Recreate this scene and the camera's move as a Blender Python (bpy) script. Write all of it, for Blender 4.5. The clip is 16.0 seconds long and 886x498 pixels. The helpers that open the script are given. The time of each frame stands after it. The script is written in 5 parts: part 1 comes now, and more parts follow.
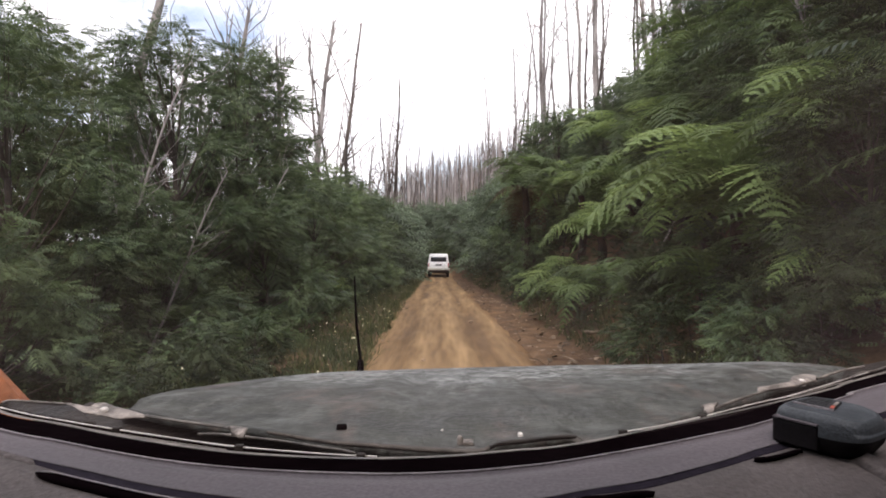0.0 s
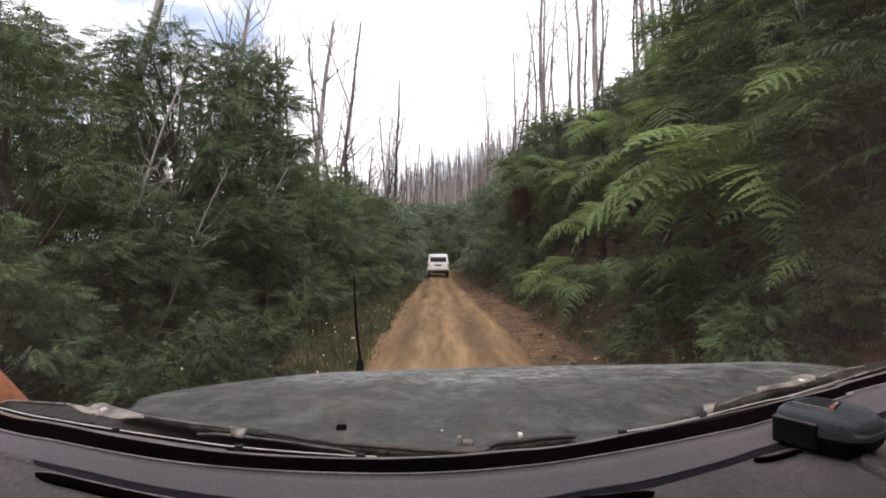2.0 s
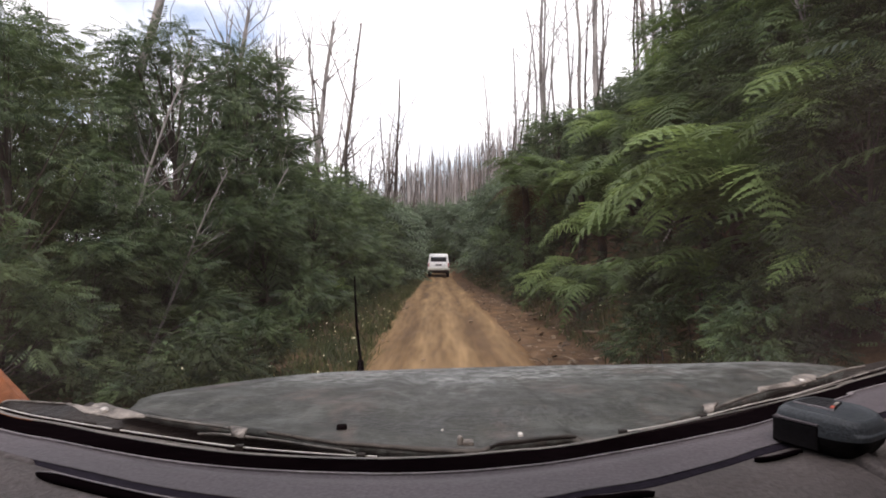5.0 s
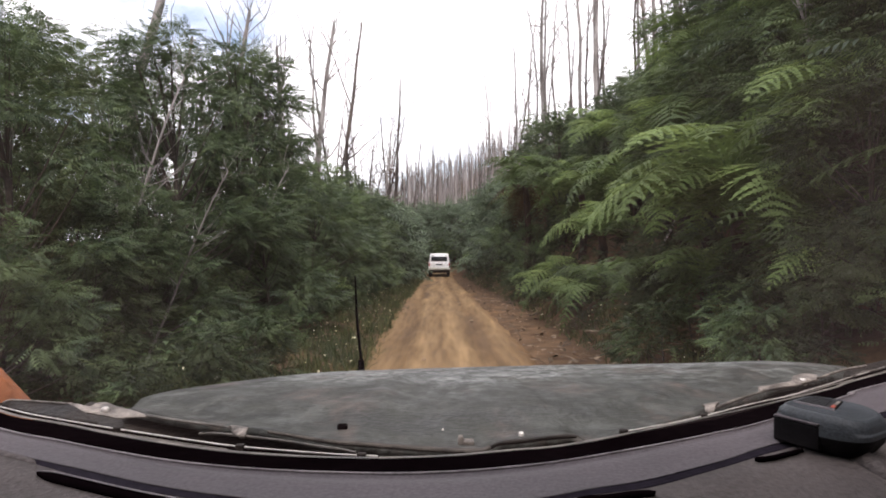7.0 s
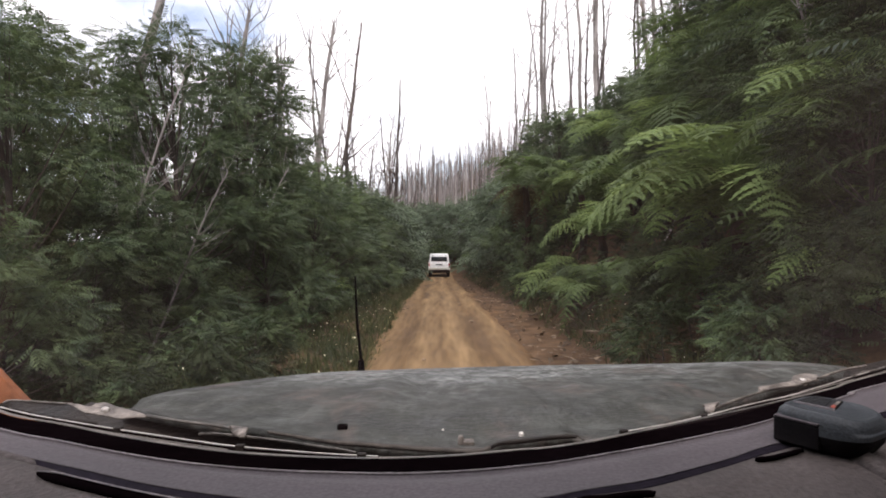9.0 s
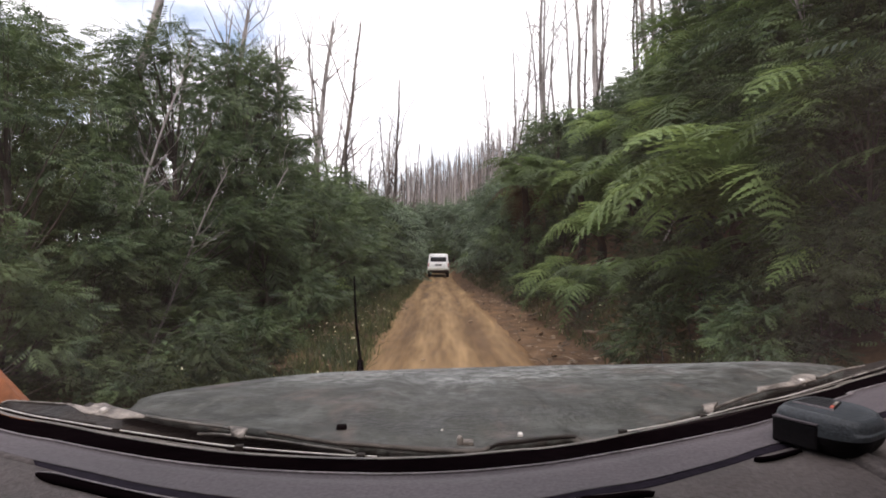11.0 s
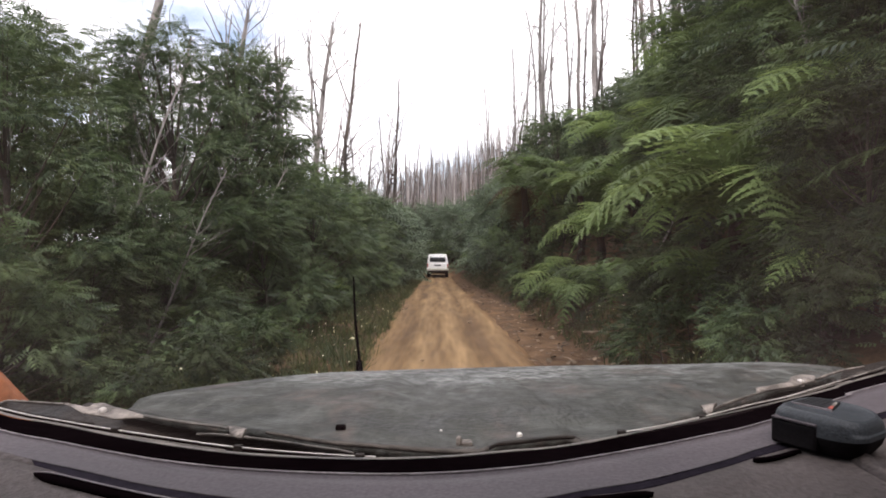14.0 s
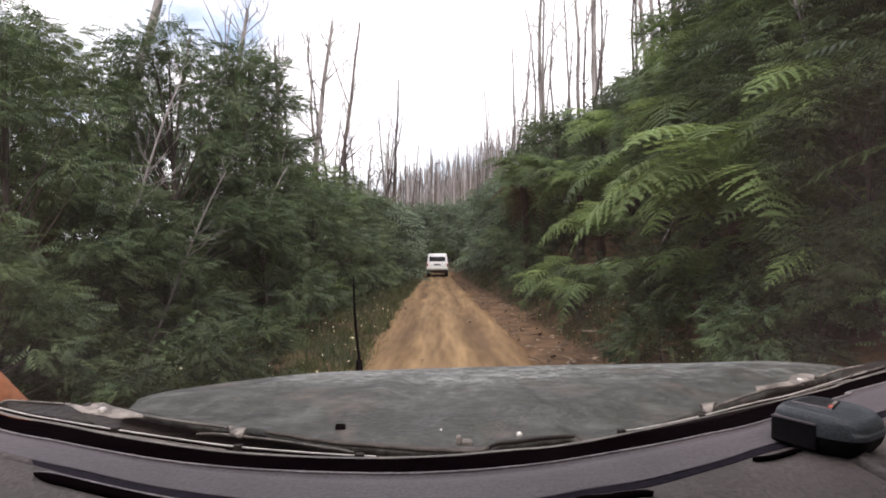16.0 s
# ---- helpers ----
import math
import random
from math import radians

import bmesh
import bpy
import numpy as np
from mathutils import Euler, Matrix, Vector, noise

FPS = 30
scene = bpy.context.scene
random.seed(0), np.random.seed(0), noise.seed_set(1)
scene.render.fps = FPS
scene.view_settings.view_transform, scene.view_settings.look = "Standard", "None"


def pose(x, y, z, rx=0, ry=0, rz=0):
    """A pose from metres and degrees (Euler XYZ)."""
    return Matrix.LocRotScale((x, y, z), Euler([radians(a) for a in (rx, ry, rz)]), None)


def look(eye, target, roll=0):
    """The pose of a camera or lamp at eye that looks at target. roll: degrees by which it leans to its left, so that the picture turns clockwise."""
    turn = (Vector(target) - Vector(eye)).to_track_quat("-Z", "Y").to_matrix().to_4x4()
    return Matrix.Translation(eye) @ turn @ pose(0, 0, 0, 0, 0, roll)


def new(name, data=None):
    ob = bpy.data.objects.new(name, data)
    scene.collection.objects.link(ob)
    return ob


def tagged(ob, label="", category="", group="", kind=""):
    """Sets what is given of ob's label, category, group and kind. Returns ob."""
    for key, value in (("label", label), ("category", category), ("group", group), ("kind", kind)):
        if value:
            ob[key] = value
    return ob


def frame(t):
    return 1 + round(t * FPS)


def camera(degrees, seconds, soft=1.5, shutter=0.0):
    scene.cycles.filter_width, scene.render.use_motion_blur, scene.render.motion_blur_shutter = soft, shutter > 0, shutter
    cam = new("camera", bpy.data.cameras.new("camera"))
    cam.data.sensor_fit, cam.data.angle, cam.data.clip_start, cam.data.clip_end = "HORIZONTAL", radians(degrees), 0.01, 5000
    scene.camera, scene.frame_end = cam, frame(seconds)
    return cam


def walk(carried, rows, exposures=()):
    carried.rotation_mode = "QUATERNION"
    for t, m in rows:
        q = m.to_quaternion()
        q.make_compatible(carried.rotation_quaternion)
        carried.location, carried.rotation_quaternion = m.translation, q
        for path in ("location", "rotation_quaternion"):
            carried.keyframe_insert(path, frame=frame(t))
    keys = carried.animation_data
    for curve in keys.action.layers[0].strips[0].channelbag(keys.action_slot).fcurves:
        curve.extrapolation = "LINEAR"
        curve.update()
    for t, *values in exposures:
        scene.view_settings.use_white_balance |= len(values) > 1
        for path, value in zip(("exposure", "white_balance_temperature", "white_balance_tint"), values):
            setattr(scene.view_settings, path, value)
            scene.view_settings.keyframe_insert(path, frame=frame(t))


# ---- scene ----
cam = camera(75.0, 16.0, soft=1.8)
# the camera rides on the dashboard, so only the mount's small sway is left
walk(cam, [(t, pose(0, 0, 1.6, 90 + 0.3 * pitch, 0.3 * roll, 0.3 * yaw)) for t, yaw, pitch, roll in (
    (0.0, 0, 0, 0), (1.5, -0.1, 0.1, 0), (2.5, -0.1, 0, 0.1), (4.0, -0.1, 0.1, 0), (6.5, 0.2, -0.2, 0.2), (8.0, 0.2, 0, 0),
    (9.0, 0.2, -0.1, 0.2), (11.5, -0.2, 0, 0.1), (12.5, -0.4, 0, 0), (14.0, -0.3, 0.1, -0.1), (15.5, -0.3, -0.2, 0.1), (16.0, -0.4, -0.1, 0.1))], exposures=[(t, stops, 6750, 18) for t, stops in (
    (0.0, 1.08), (1.5, 0.97), (2.5, 0.86), (3.5, 0.82), (4.2, 0.82), (6.5, 1.08), (7.0, 1.09), (8.5, 0.94), (10.0, 0.95), (11.5, 0.95), (12.5, 1.0),
    (13.0, 1.14), (13.5, 1.22), (14.0, 1.10), (14.5, 1.26), (15.0, 1.36), (15.5, 1.38), (16.0, 1.12))])

# ---- world and sun: bright broken overcast ----
SUN_ELEV, SUN_ROT = radians(60), radians(160)
world = bpy.data.worlds.new("world")
scene.world = world
world.use_nodes = True
wn, wl = world.node_tree.nodes, world.node_tree.links
wn.clear()
w_out = wn.new("ShaderNodeOutputWorld")
w_bg = wn.new("ShaderNodeBackground")
w_sky = wn.new("ShaderNodeTexSky")
w_sky.sky_type = "NISHITA"
w_sky.sun_disc = False
w_sky.sun_elevation, w_sky.sun_rotation = SUN_ELEV, SUN_ROT
w_co = wn.new("ShaderNodeTexCoord")
w_map = wn.new("ShaderNodeMapping")
w_map.inputs["Scale"].default_value = (1.0, 1.0, 2.2)
w_noise = wn.new("ShaderNodeTexNoise")
w_noise.inputs["Scale"].default_value = 2.3
w_noise.inputs["Detail"].default_value = 6
w_ramp = wn.new("ShaderNodeValToRGB")
w_ramp.color_ramp.elements[0].position = 0.36
w_ramp.color_ramp.elements[1].position = 0.50
w_mix = wn.new("ShaderNodeMix")
w_mix.data_type = "RGBA"
w_mix.inputs[7].default_value = (8.6, 8.8, 9.2, 1)
wl.new(w_co.outputs["Generated"], w_map.inputs["Vector"])
wl.new(w_map.outputs["Vector"], w_noise.inputs["Vector"])
wl.new(w_noise.outputs["Fac"], w_ramp.inputs["Fac"])
wl.new(w_ramp.outputs["Color"], w_mix.inputs[0])
wl.new(w_sky.outputs["Color"], w_mix.inputs[6])
wl.new(w_mix.outputs[2], w_bg.inputs["Color"])
w_bg.inputs["Strength"].default_value = 0.12
wl.new(w_bg.outputs["Background"], w_out.inputs["Surface"])
sun = new("sun", bpy.data.lights.new("sun", "SUN"))
sun.data.energy, sun.data.angle, sun.data.color = 1.0, radians(25), (1.0, 0.96, 0.9)
sun.matrix_world = look((0, 0, 0), (-math.sin(SUN_ROT) * math.cos(SUN_ELEV), -math.cos(SUN_ROT) * math.cos(SUN_ELEV), -math.sin(SUN_ELEV)))


# ---- materials ----
def material(name, c1, c2, rough=0.8, scale=3.0, fine=40.0, bump=0.3, metal=0.0, lo=0.35, hi=0.65,
             island=0.0, per_object=0.0, coords="Object", stretch=(1, 1, 1), c3=None, spec=0.3, detail=6, rvar=0.12):
    """Two-scale procedural surface: large patches from c1 to c2, fine grain in colour, roughness and bump."""
    m = bpy.data.materials.new(name)
    m.use_nodes = True
    n, k = m.node_tree.nodes, m.node_tree.links
    b = n["Principled BSDF"]
    b.inputs["Metallic"].default_value = metal
    b.inputs["Specular IOR Level"].default_value = spec
    co = n.new("ShaderNodeTexCoord")
    mp = n.new("ShaderNodeMapping")
    mp.inputs["Scale"].default_value = stretch
    k.new(co.outputs[coords], mp.inputs["Vector"])
    big, small = n.new("ShaderNodeTexNoise"), n.new("ShaderNodeTexNoise")
    for node, s in ((big, scale), (small, fine)):
        node.inputs["Scale"].default_value = s
        node.inputs["Detail"].default_value = detail
        k.new(mp.outputs["Vector"], node.inputs["Vector"])
    ramp = n.new("ShaderNodeValToRGB")
    ramp.color_ramp.elements[0].position, ramp.color_ramp.elements[1].position = lo, hi
    ramp.color_ramp.elements[0].color, ramp.color_ramp.elements[1].color = (*c1, 1), (*c2, 1)
    if c3:
        e = ramp.color_ramp.elements.new((lo + hi) / 2 + 0.06)
        e.color = (*c3, 1)
    k.new(big.outputs["Fac"], ramp.inputs["Fac"])
    hsv = n.new("ShaderNodeHueSaturation")
    k.new(ramp.outputs["Color"], hsv.inputs["Color"])
    val = n.new("ShaderNodeMapRange")
    val.inputs["From Min"].default_value, val.inputs["From Max"].default_value = 0.25, 0.75
    val.inputs["To Min"].default_value, val.inputs["To Max"].default_value = 0.7, 1.3
    k.new(small.outputs["Fac"], val.inputs["Value"])
    value = val.outputs["Result"]
    for amount, kind in ((island, "ShaderNodeNewGeometry"), (per_object, "ShaderNodeObjectInfo")):
        if amount:
            src = n.new(kind)
            mr = n.new("ShaderNodeMapRange")
            mr.inputs["To Min"].default_value, mr.inputs["To Max"].default_value = 1 - amount, 1 + amount
            k.new(src.outputs["Random Per Island" if kind.endswith("Geometry") else "Random"], mr.inputs["Value"])
            mul = n.new("ShaderNodeMath")
            mul.operation = "MULTIPLY"
            k.new(value, mul.inputs[0])
            k.new(mr.outputs["Result"], mul.inputs[1])
            value = mul.outputs["Value"]
    k.new(value, hsv.inputs["Value"])
    k.new(hsv.outputs["Color"], b.inputs["Base Color"])
    rr = n.new("ShaderNodeMapRange")
    rr.inputs["To Min"].default_value, rr.inputs["To Max"].default_value = max(rough - rvar, 0.04), min(rough + rvar, 1)
    rr.inputs["From Min"].default_value, rr.inputs["From Max"].default_value = 0.3, 0.7
    k.new(big.outputs["Fac"], rr.inputs["Value"])
    k.new(rr.outputs["Result"], b.inputs["Roughness"])
    if bump:
        bp = n.new("ShaderNodeBump")
        bp.inputs["Strength"].default_value = bump
        bp.inputs["Distance"].default_value = 0.02
        k.new(small.outputs["Fac"], bp.inputs["Height"])
        k.new(bp.outputs["Normal"], b.inputs["Normal"])
    return m


def leaf_material(name, c1, c2, rough=0.55, island=0.2, per_object=0.22, glow=0.35, scale=1.5):
    """Foliage: a leaf surface that also lets some light through."""
    m = material(name, c1, c2, rough, scale, 9.0, 0.0, island=island, per_object=per_object, spec=0.35, detail=3)
    n, k = m.node_tree.nodes, m.node_tree.links
    b, out = n["Principled BSDF"], n["Material Output"]
    tr = n.new("ShaderNodeBsdfTranslucent")
    mix = n.new("ShaderNodeMixShader")
    mix.inputs[0].default_value = glow
    k.new(b.inputs["Base Color"].links[0].from_socket, tr.inputs["Color"])
    k.new(b.outputs["BSDF"], mix.inputs[1])
    k.new(tr.outputs["BSDF"], mix.inputs[2])
    k.new(mix.outputs["Shader"], out.inputs["Surface"])
    return m


def bonnet_material():
    """Matt dark paint, dulled by dust, with pale streaky scuffs and painted sheen over its front half."""
    m = material("bonnet_paint", (0.015, 0.0155, 0.0135), (0.050, 0.051, 0.044), 0.58, 14.0, 110, 0.25, stretch=(1.2, 0.9, 1), lo=0.35, hi=0.7, spec=0.16, rvar=0.15)
    n, k = m.node_tree.nodes, m.node_tree.links
    b = n["Principled BSDF"]
    co = n.new("ShaderNodeTexCoord")
    def streaks(stretch, scale, lo, hi):
        mp, ns, mr = n.new("ShaderNodeMapping"), n.new("ShaderNodeTexNoise"), n.new("ShaderNodeMapRange")
        mp.inputs["Scale"].default_value = stretch
        ns.inputs["Scale"].default_value, ns.inputs["Detail"].default_value, ns.inputs["Roughness"].default_value = scale, 7, 0.65
        mr.inputs["From Min"].default_value, mr.inputs["From Max"].default_value = lo, hi
        k.new(co.outputs["Object"], mp.inputs["Vector"])
        k.new(mp.outputs["Vector"], ns.inputs["Vector"])
        k.new(ns.outputs["Fac"], mr.inputs["Value"])
        return mr.outputs["Result"]
    def times(a, c):
        mul = n.new("ShaderNodeMath")
        mul.operation = "MULTIPLY"
        k.new(a, mul.inputs[0])
        k.new(c, mul.inputs[1])
        return mul.outputs["Value"]
    # scuffs grow paler towards the front, with the sky's reflection painted in
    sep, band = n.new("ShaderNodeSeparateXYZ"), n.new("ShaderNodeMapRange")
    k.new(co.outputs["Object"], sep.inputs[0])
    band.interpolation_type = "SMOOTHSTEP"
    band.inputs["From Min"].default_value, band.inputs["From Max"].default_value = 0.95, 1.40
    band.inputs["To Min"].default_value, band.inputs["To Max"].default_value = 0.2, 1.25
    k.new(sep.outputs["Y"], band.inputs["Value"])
    wear_sheen = times(times(streaks((16, 7.5, 4), 3.0, 0.46, 0.62), streaks((2.6, 2.2, 1), 1.9, 0.36, 0.60)), band.outputs["Result"])
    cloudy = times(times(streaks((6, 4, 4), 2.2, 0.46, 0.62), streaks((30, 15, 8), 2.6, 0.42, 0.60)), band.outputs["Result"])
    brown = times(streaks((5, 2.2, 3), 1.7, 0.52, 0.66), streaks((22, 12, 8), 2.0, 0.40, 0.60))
    for amount, colour in ((wear_sheen, (0.25, 0.255, 0.24, 1)), (cloudy, (0.21, 0.22, 0.215, 1)), (brown, (0.095, 0.072, 0.062, 1))):
        mix = n.new("ShaderNodeMix")
        mix.data_type = "RGBA"
        k.new(amount, mix.inputs[0])
        k.new(b.inputs["Base Color"].links[0].from_socket, mix.inputs[6])
        mix.inputs[7].default_value = colour
        k.new(mix.outputs[2], b.inputs["Base Color"])
    return m


def ground_material():
    """Dark forest soil with leaf mould, giving way to bare red clay beside the road."""
    m = material("forest_soil", (0.040, 0.026, 0.015), (0.120, 0.072, 0.041), 0.95, 1.3, 22, 0.45, spec=0.1)
    n, k = m.node_tree.nodes, m.node_tree.links
    b = n["Principled BSDF"]
    co, sep = n.new("ShaderNodeTexCoord"), n.new("ShaderNodeSeparateXYZ")
    k.new(co.outputs["Object"], sep.inputs[0])
    def noise_of(scale, detail):
        ns = n.new("ShaderNodeTexNoise")
        ns.inputs["Scale"].default_value, ns.inputs["Detail"].default_value = scale, detail
        k.new(co.outputs["Object"], ns.inputs["Vector"])
        return ns.outputs["Fac"]
    def math_node(op, a, c):
        node = n.new("ShaderNodeMath")
        node.operation = op
        for i, v in enumerate((a, c)):
            if isinstance(v, (int, float)):
                node.inputs[i].default_value = v
            else:
                k.new(v, node.inputs[i])
        return node.outputs[0]
    across = math_node("ADD", math_node("MULTIPLY", sep.outputs["Y"], 0.013), math_node("ADD", sep.outputs["X"], -0.55))
    off = math_node("ADD", math_node("ABSOLUTE", across, 0), math_node("MULTIPLY", noise_of(0.9, 6), 1.6))
    edge, clay, mix = n.new("ShaderNodeMapRange"), n.new("ShaderNodeValToRGB"), n.new("ShaderNodeMix")
    edge.interpolation_type = "SMOOTHSTEP"
    edge.inputs["From Min"].default_value, edge.inputs["From Max"].default_value = 3.0, 2.3
    k.new(off, edge.inputs["Value"])
    els = clay.color_ramp.elements
    els[0].position, els[1].position = 0.34, 0.68
    els[0].color, els[1].color = (0.068, 0.039, 0.022, 1), (0.165, 0.098, 0.054, 1)
    k.new(noise_of(2.3, 8), clay.inputs["Fac"])
    mix.data_type = "RGBA"
    k.new(edge.outputs["Result"], mix.inputs[0])
    k.new(b.inputs["Base Color"].links[0].from_socket, mix.inputs[6])
    k.new(clay.outputs["Color"], mix.inputs[7])
    k.new(mix.outputs[2], b.inputs["Base Color"])
    return m


def road_material():
    """Ochre clay with long streaks, and wheel tracks darkened by painted rut shade that wander along it."""
    m = material("clay_road", (0.150, 0.092, 0.046), (0.33, 0.222, 0.120), 0.9, 1.7, 11, 0.9, stretch=(1, 0.075, 1), c3=(0.245, 0.157, 0.080), lo=0.32, hi=0.70, spec=0.15)
    n, k = m.node_tree.nodes, m.node_tree.links
    b = n["Principled BSDF"]
    co, sep, mp, ns = n.new("ShaderNodeTexCoord"), n.new("ShaderNodeSeparateXYZ"), n.new("ShaderNodeMapping"), n.new("ShaderNodeTexNoise")
    mp.inputs["Scale"].default_value = (0.5, 0.16, 0.5)
    ns.inputs["Scale"].default_value, ns.inputs["Detail"].default_value = 1.6, 6
    k.new(co.outputs["Object"], sep.inputs[0])
    k.new(co.outputs["Object"], mp.inputs["Vector"])
    k.new(mp.outputs["Vector"], ns.inputs["Vector"])
    def combine(a, fa, c, add):
        one, two = n.new("ShaderNodeMath"), n.new("ShaderNodeMath")
        one.operation = two.operation = "MULTIPLY_ADD"
        k.new(a, one.inputs[0])
        one.inputs[1].default_value, one.inputs[2].default_value = fa, add
        k.new(c, two.inputs[0])
        two.inputs[1].default_value = 1.0
        k.new(one.outputs[0], two.inputs[2])
        return two.outputs[0]
    across = combine(ns.outputs["Fac"], 0.9, combine(sep.outputs["Y"], 0.013, sep.outputs["X"], -0.2), -0.45)
    mr, ramp, mul = n.new("ShaderNodeMapRange"), n.new("ShaderNodeValToRGB"), n.new("ShaderNodeMix")
    mr.inputs["From Min"].default_value, mr.inputs["From Max"].default_value = -1.5, 1.5
    k.new(across, mr.inputs["Value"])
    k.new(mr.outputs["Result"], ramp.inputs["Fac"])
    els = ramp.color_ramp.elements
    els[0].position, els[1].position = 0.0, 1.0
    els[0].color, els[1].color = (0.55, 0.45, 0.40, 1), (0.50, 0.40, 0.36, 1)
    # the ruts' shade painted as dark bands, with paler ridges between
    for p, c in ((0.14, (0.95, 0.93, 0.92)), (0.27, (0.62, 0.58, 0.55)), (0.36, (1.15, 1.15, 1.15)), (0.46, (0.75, 0.72, 0.70)), (0.56, (1.2, 1.2, 1.2)), (0.68, (0.60, 0.55, 0.52)), (0.78, (1.0, 0.98, 0.96)), (0.89, (0.7, 0.62, 0.58))):
        els.new(p).color = (*c, 1)
    mul.data_type, mul.blend_type = "RGBA", "MULTIPLY"
    mul.inputs[0].default_value = 0.85
    k.new(b.inputs["Base Color"].links[0].from_socket, mul.inputs[6])
    k.new(ramp.outputs["Color"], mul.inputs[7])
    k.new(mul.outputs[2], b.inputs["Base Color"])
    return m


M_ROAD = road_material()
M_GROUND = ground_material()
M_WATTLE = leaf_material("wattle_leaf", (0.037, 0.062, 0.031), (0.118, 0.160, 0.070))
M_WATTLE_B = leaf_material("wattle_leaf_olive", (0.043, 0.072, 0.031), (0.142, 0.190, 0.076))
# paler, greyer copy of the wattle leaf: distance haze put into the colour
M_WATTLE_HAZE = leaf_material("hazed_wattle_leaf", (0.066, 0.094, 0.060), (0.135, 0.175, 0.105), 0.6, 0.35, 0.25)
M_BROAD = leaf_material("broad_leaf", (0.028, 0.040, 0.019), (0.072, 0.090, 0.036), 0.7)
M_FERN = leaf_material("fern_frond", (0.108, 0.166, 0.056), (0.225, 0.295, 0.102), 0.75, 0.15, 0.3, 0.45, 0.8)
M_FERN_D = leaf_material("fern_frond_dark", (0.058, 0.092, 0.032), (0.115, 0.165, 0.056), 0.6, 0.15, 0.35, 0.4)
M_FERN_BROWN = leaf_material("fern_frond_dead", (0.06, 0.035, 0.018), (0.15, 0.085, 0.04), 0.8, 0.2, 0.3, 0.3)
M_GRASS = leaf_material("verge_grass", (0.036, 0.054, 0.018), (0.11, 0.115, 0.046), 0.6, 0.4, 0.0)
M_BARK = material("wattle_bark", (0.03, 0.024, 0.02), (0.09, 0.072, 0.058), 0.9, 3, 26, 0.6, stretch=(1, 1, 0.3))
M_DEAD = material("dead_trunk_bark", (0.10, 0.085, 0.078), (0.34, 0.31, 0.295), 0.85, 1.6, 18, 0.5, stretch=(1, 1, 0.15), per_object=0.35)
M_BURNT = material("burnt_trunk_bark", (0.035, 0.028, 0.025), (0.19, 0.15, 0.13), 0.9, 1.2, 18, 0.5, stretch=(1, 1, 0.12), per_object=0.3)
M_FAR = material("far_trunk_bark", (0.06, 0.048, 0.044), (0.40, 0.36, 0.345), 0.9, 0.5, 6, 0.2, stretch=(1, 1, 0.1), island=0.55)
M_FERNTRUNK = material("fern_trunk_fibre", (0.014, 0.009, 0.007), (0.05, 0.028, 0.017), 0.98, 6, 50, 1.0, stretch=(1, 1, 0.4))
M_STICK = material("fallen_wood", (0.10, 0.075, 0.05), (0.28, 0.21, 0.15), 0.9, 4, 40, 0.5, per_object=0.3)
M_STONE = material("clay_stone", (0.16, 0.10, 0.06), (0.34, 0.25, 0.17), 0.9, 5, 40, 0.6, per_object=0.3)
M_PETAL = material("pale_petal", (0.6, 0.55, 0.25), (0.8, 0.78, 0.6), 0.6, 5, 30, 0)
M_BONNET = bonnet_material()
M_DASH = material("dash_vinyl", (0.071, 0.0595, 0.0655), (0.100, 0.085, 0.092), 0.62, 9, 380, 0.1, spec=0.2)
M_PAD = material("dash_pad_vinyl", (0.068, 0.056, 0.0535), (0.105, 0.088, 0.084), 0.7, 12, 260, 0.35, spec=0.15)
# pale colour for thin edges, a highlight painted on
M_EDGE_LIGHT = material("edge_highlight", (0.16, 0.14, 0.15), (0.28, 0.25, 0.26), 0.6, 30, 200, 0.1, spec=0.2)
M_RUBBER = material("black_rubber", (0.0022, 0.0012, 0.0016), (0.004, 0.0025, 0.003), 0.9, 8, 90, 0.2, spec=0.0)
# dark colour that carries the shade inside the dashboard groove
M_GROOVE_SHADE = material("groove_shade", (0.012, 0.009, 0.014), (0.02, 0.016, 0.023), 0.8, 8, 90, 0.2, spec=0.05)
M_COWL = material("cowl_panel", (0.008, 0.0062, 0.0055), (0.030, 0.023, 0.019), 0.6, 14, 70, 0.3, spec=0.15)
M_STEEL = material("wiper_steel", (0.50, 0.45, 0.42), (0.72, 0.68, 0.64), 0.35, 16, 120, 0.15, metal=0.15)
M_BRACKET = material("bracket_metal", (0.085, 0.07, 0.06), (0.27, 0.232, 0.205), 0.6, 40, 160, 0.3)
M_DUST = material("dusty_panel", (0.034, 0.030, 0.027), (0.11, 0.094, 0.083), 0.8, 22, 90, 0.4, spec=0.1)
M_ARM = material("wiper_arm_paint", (0.045, 0.04, 0.037), (0.19, 0.165, 0.145), 0.5, 22, 150, 0.2)
M_ORANGE = material("orange_paint", (0.20, 0.06, 0.018), (0.31, 0.10, 0.032), 0.6, 10, 60, 0.15)
M_POD = material("pod_shell", (0.036, 0.041, 0.047), (0.056, 0.062, 0.07), 0.5, 30, 500, 0.15)
M_POD_D = material("pod_base", (0.006, 0.0048, 0.0056), (0.011, 0.009, 0.010), 0.65, 30, 400, 0.1, spec=0.1)
M_PANEL = material("pod_panel", (0.014, 0.0135, 0.015), (0.022, 0.021, 0.023), 0.6, 30, 300, 0.15, spec=0.2)
M_RED = material("red_mark", (0.35, 0.07, 0.05), (0.5, 0.12, 0.08), 0.5, 60, 300, 0)
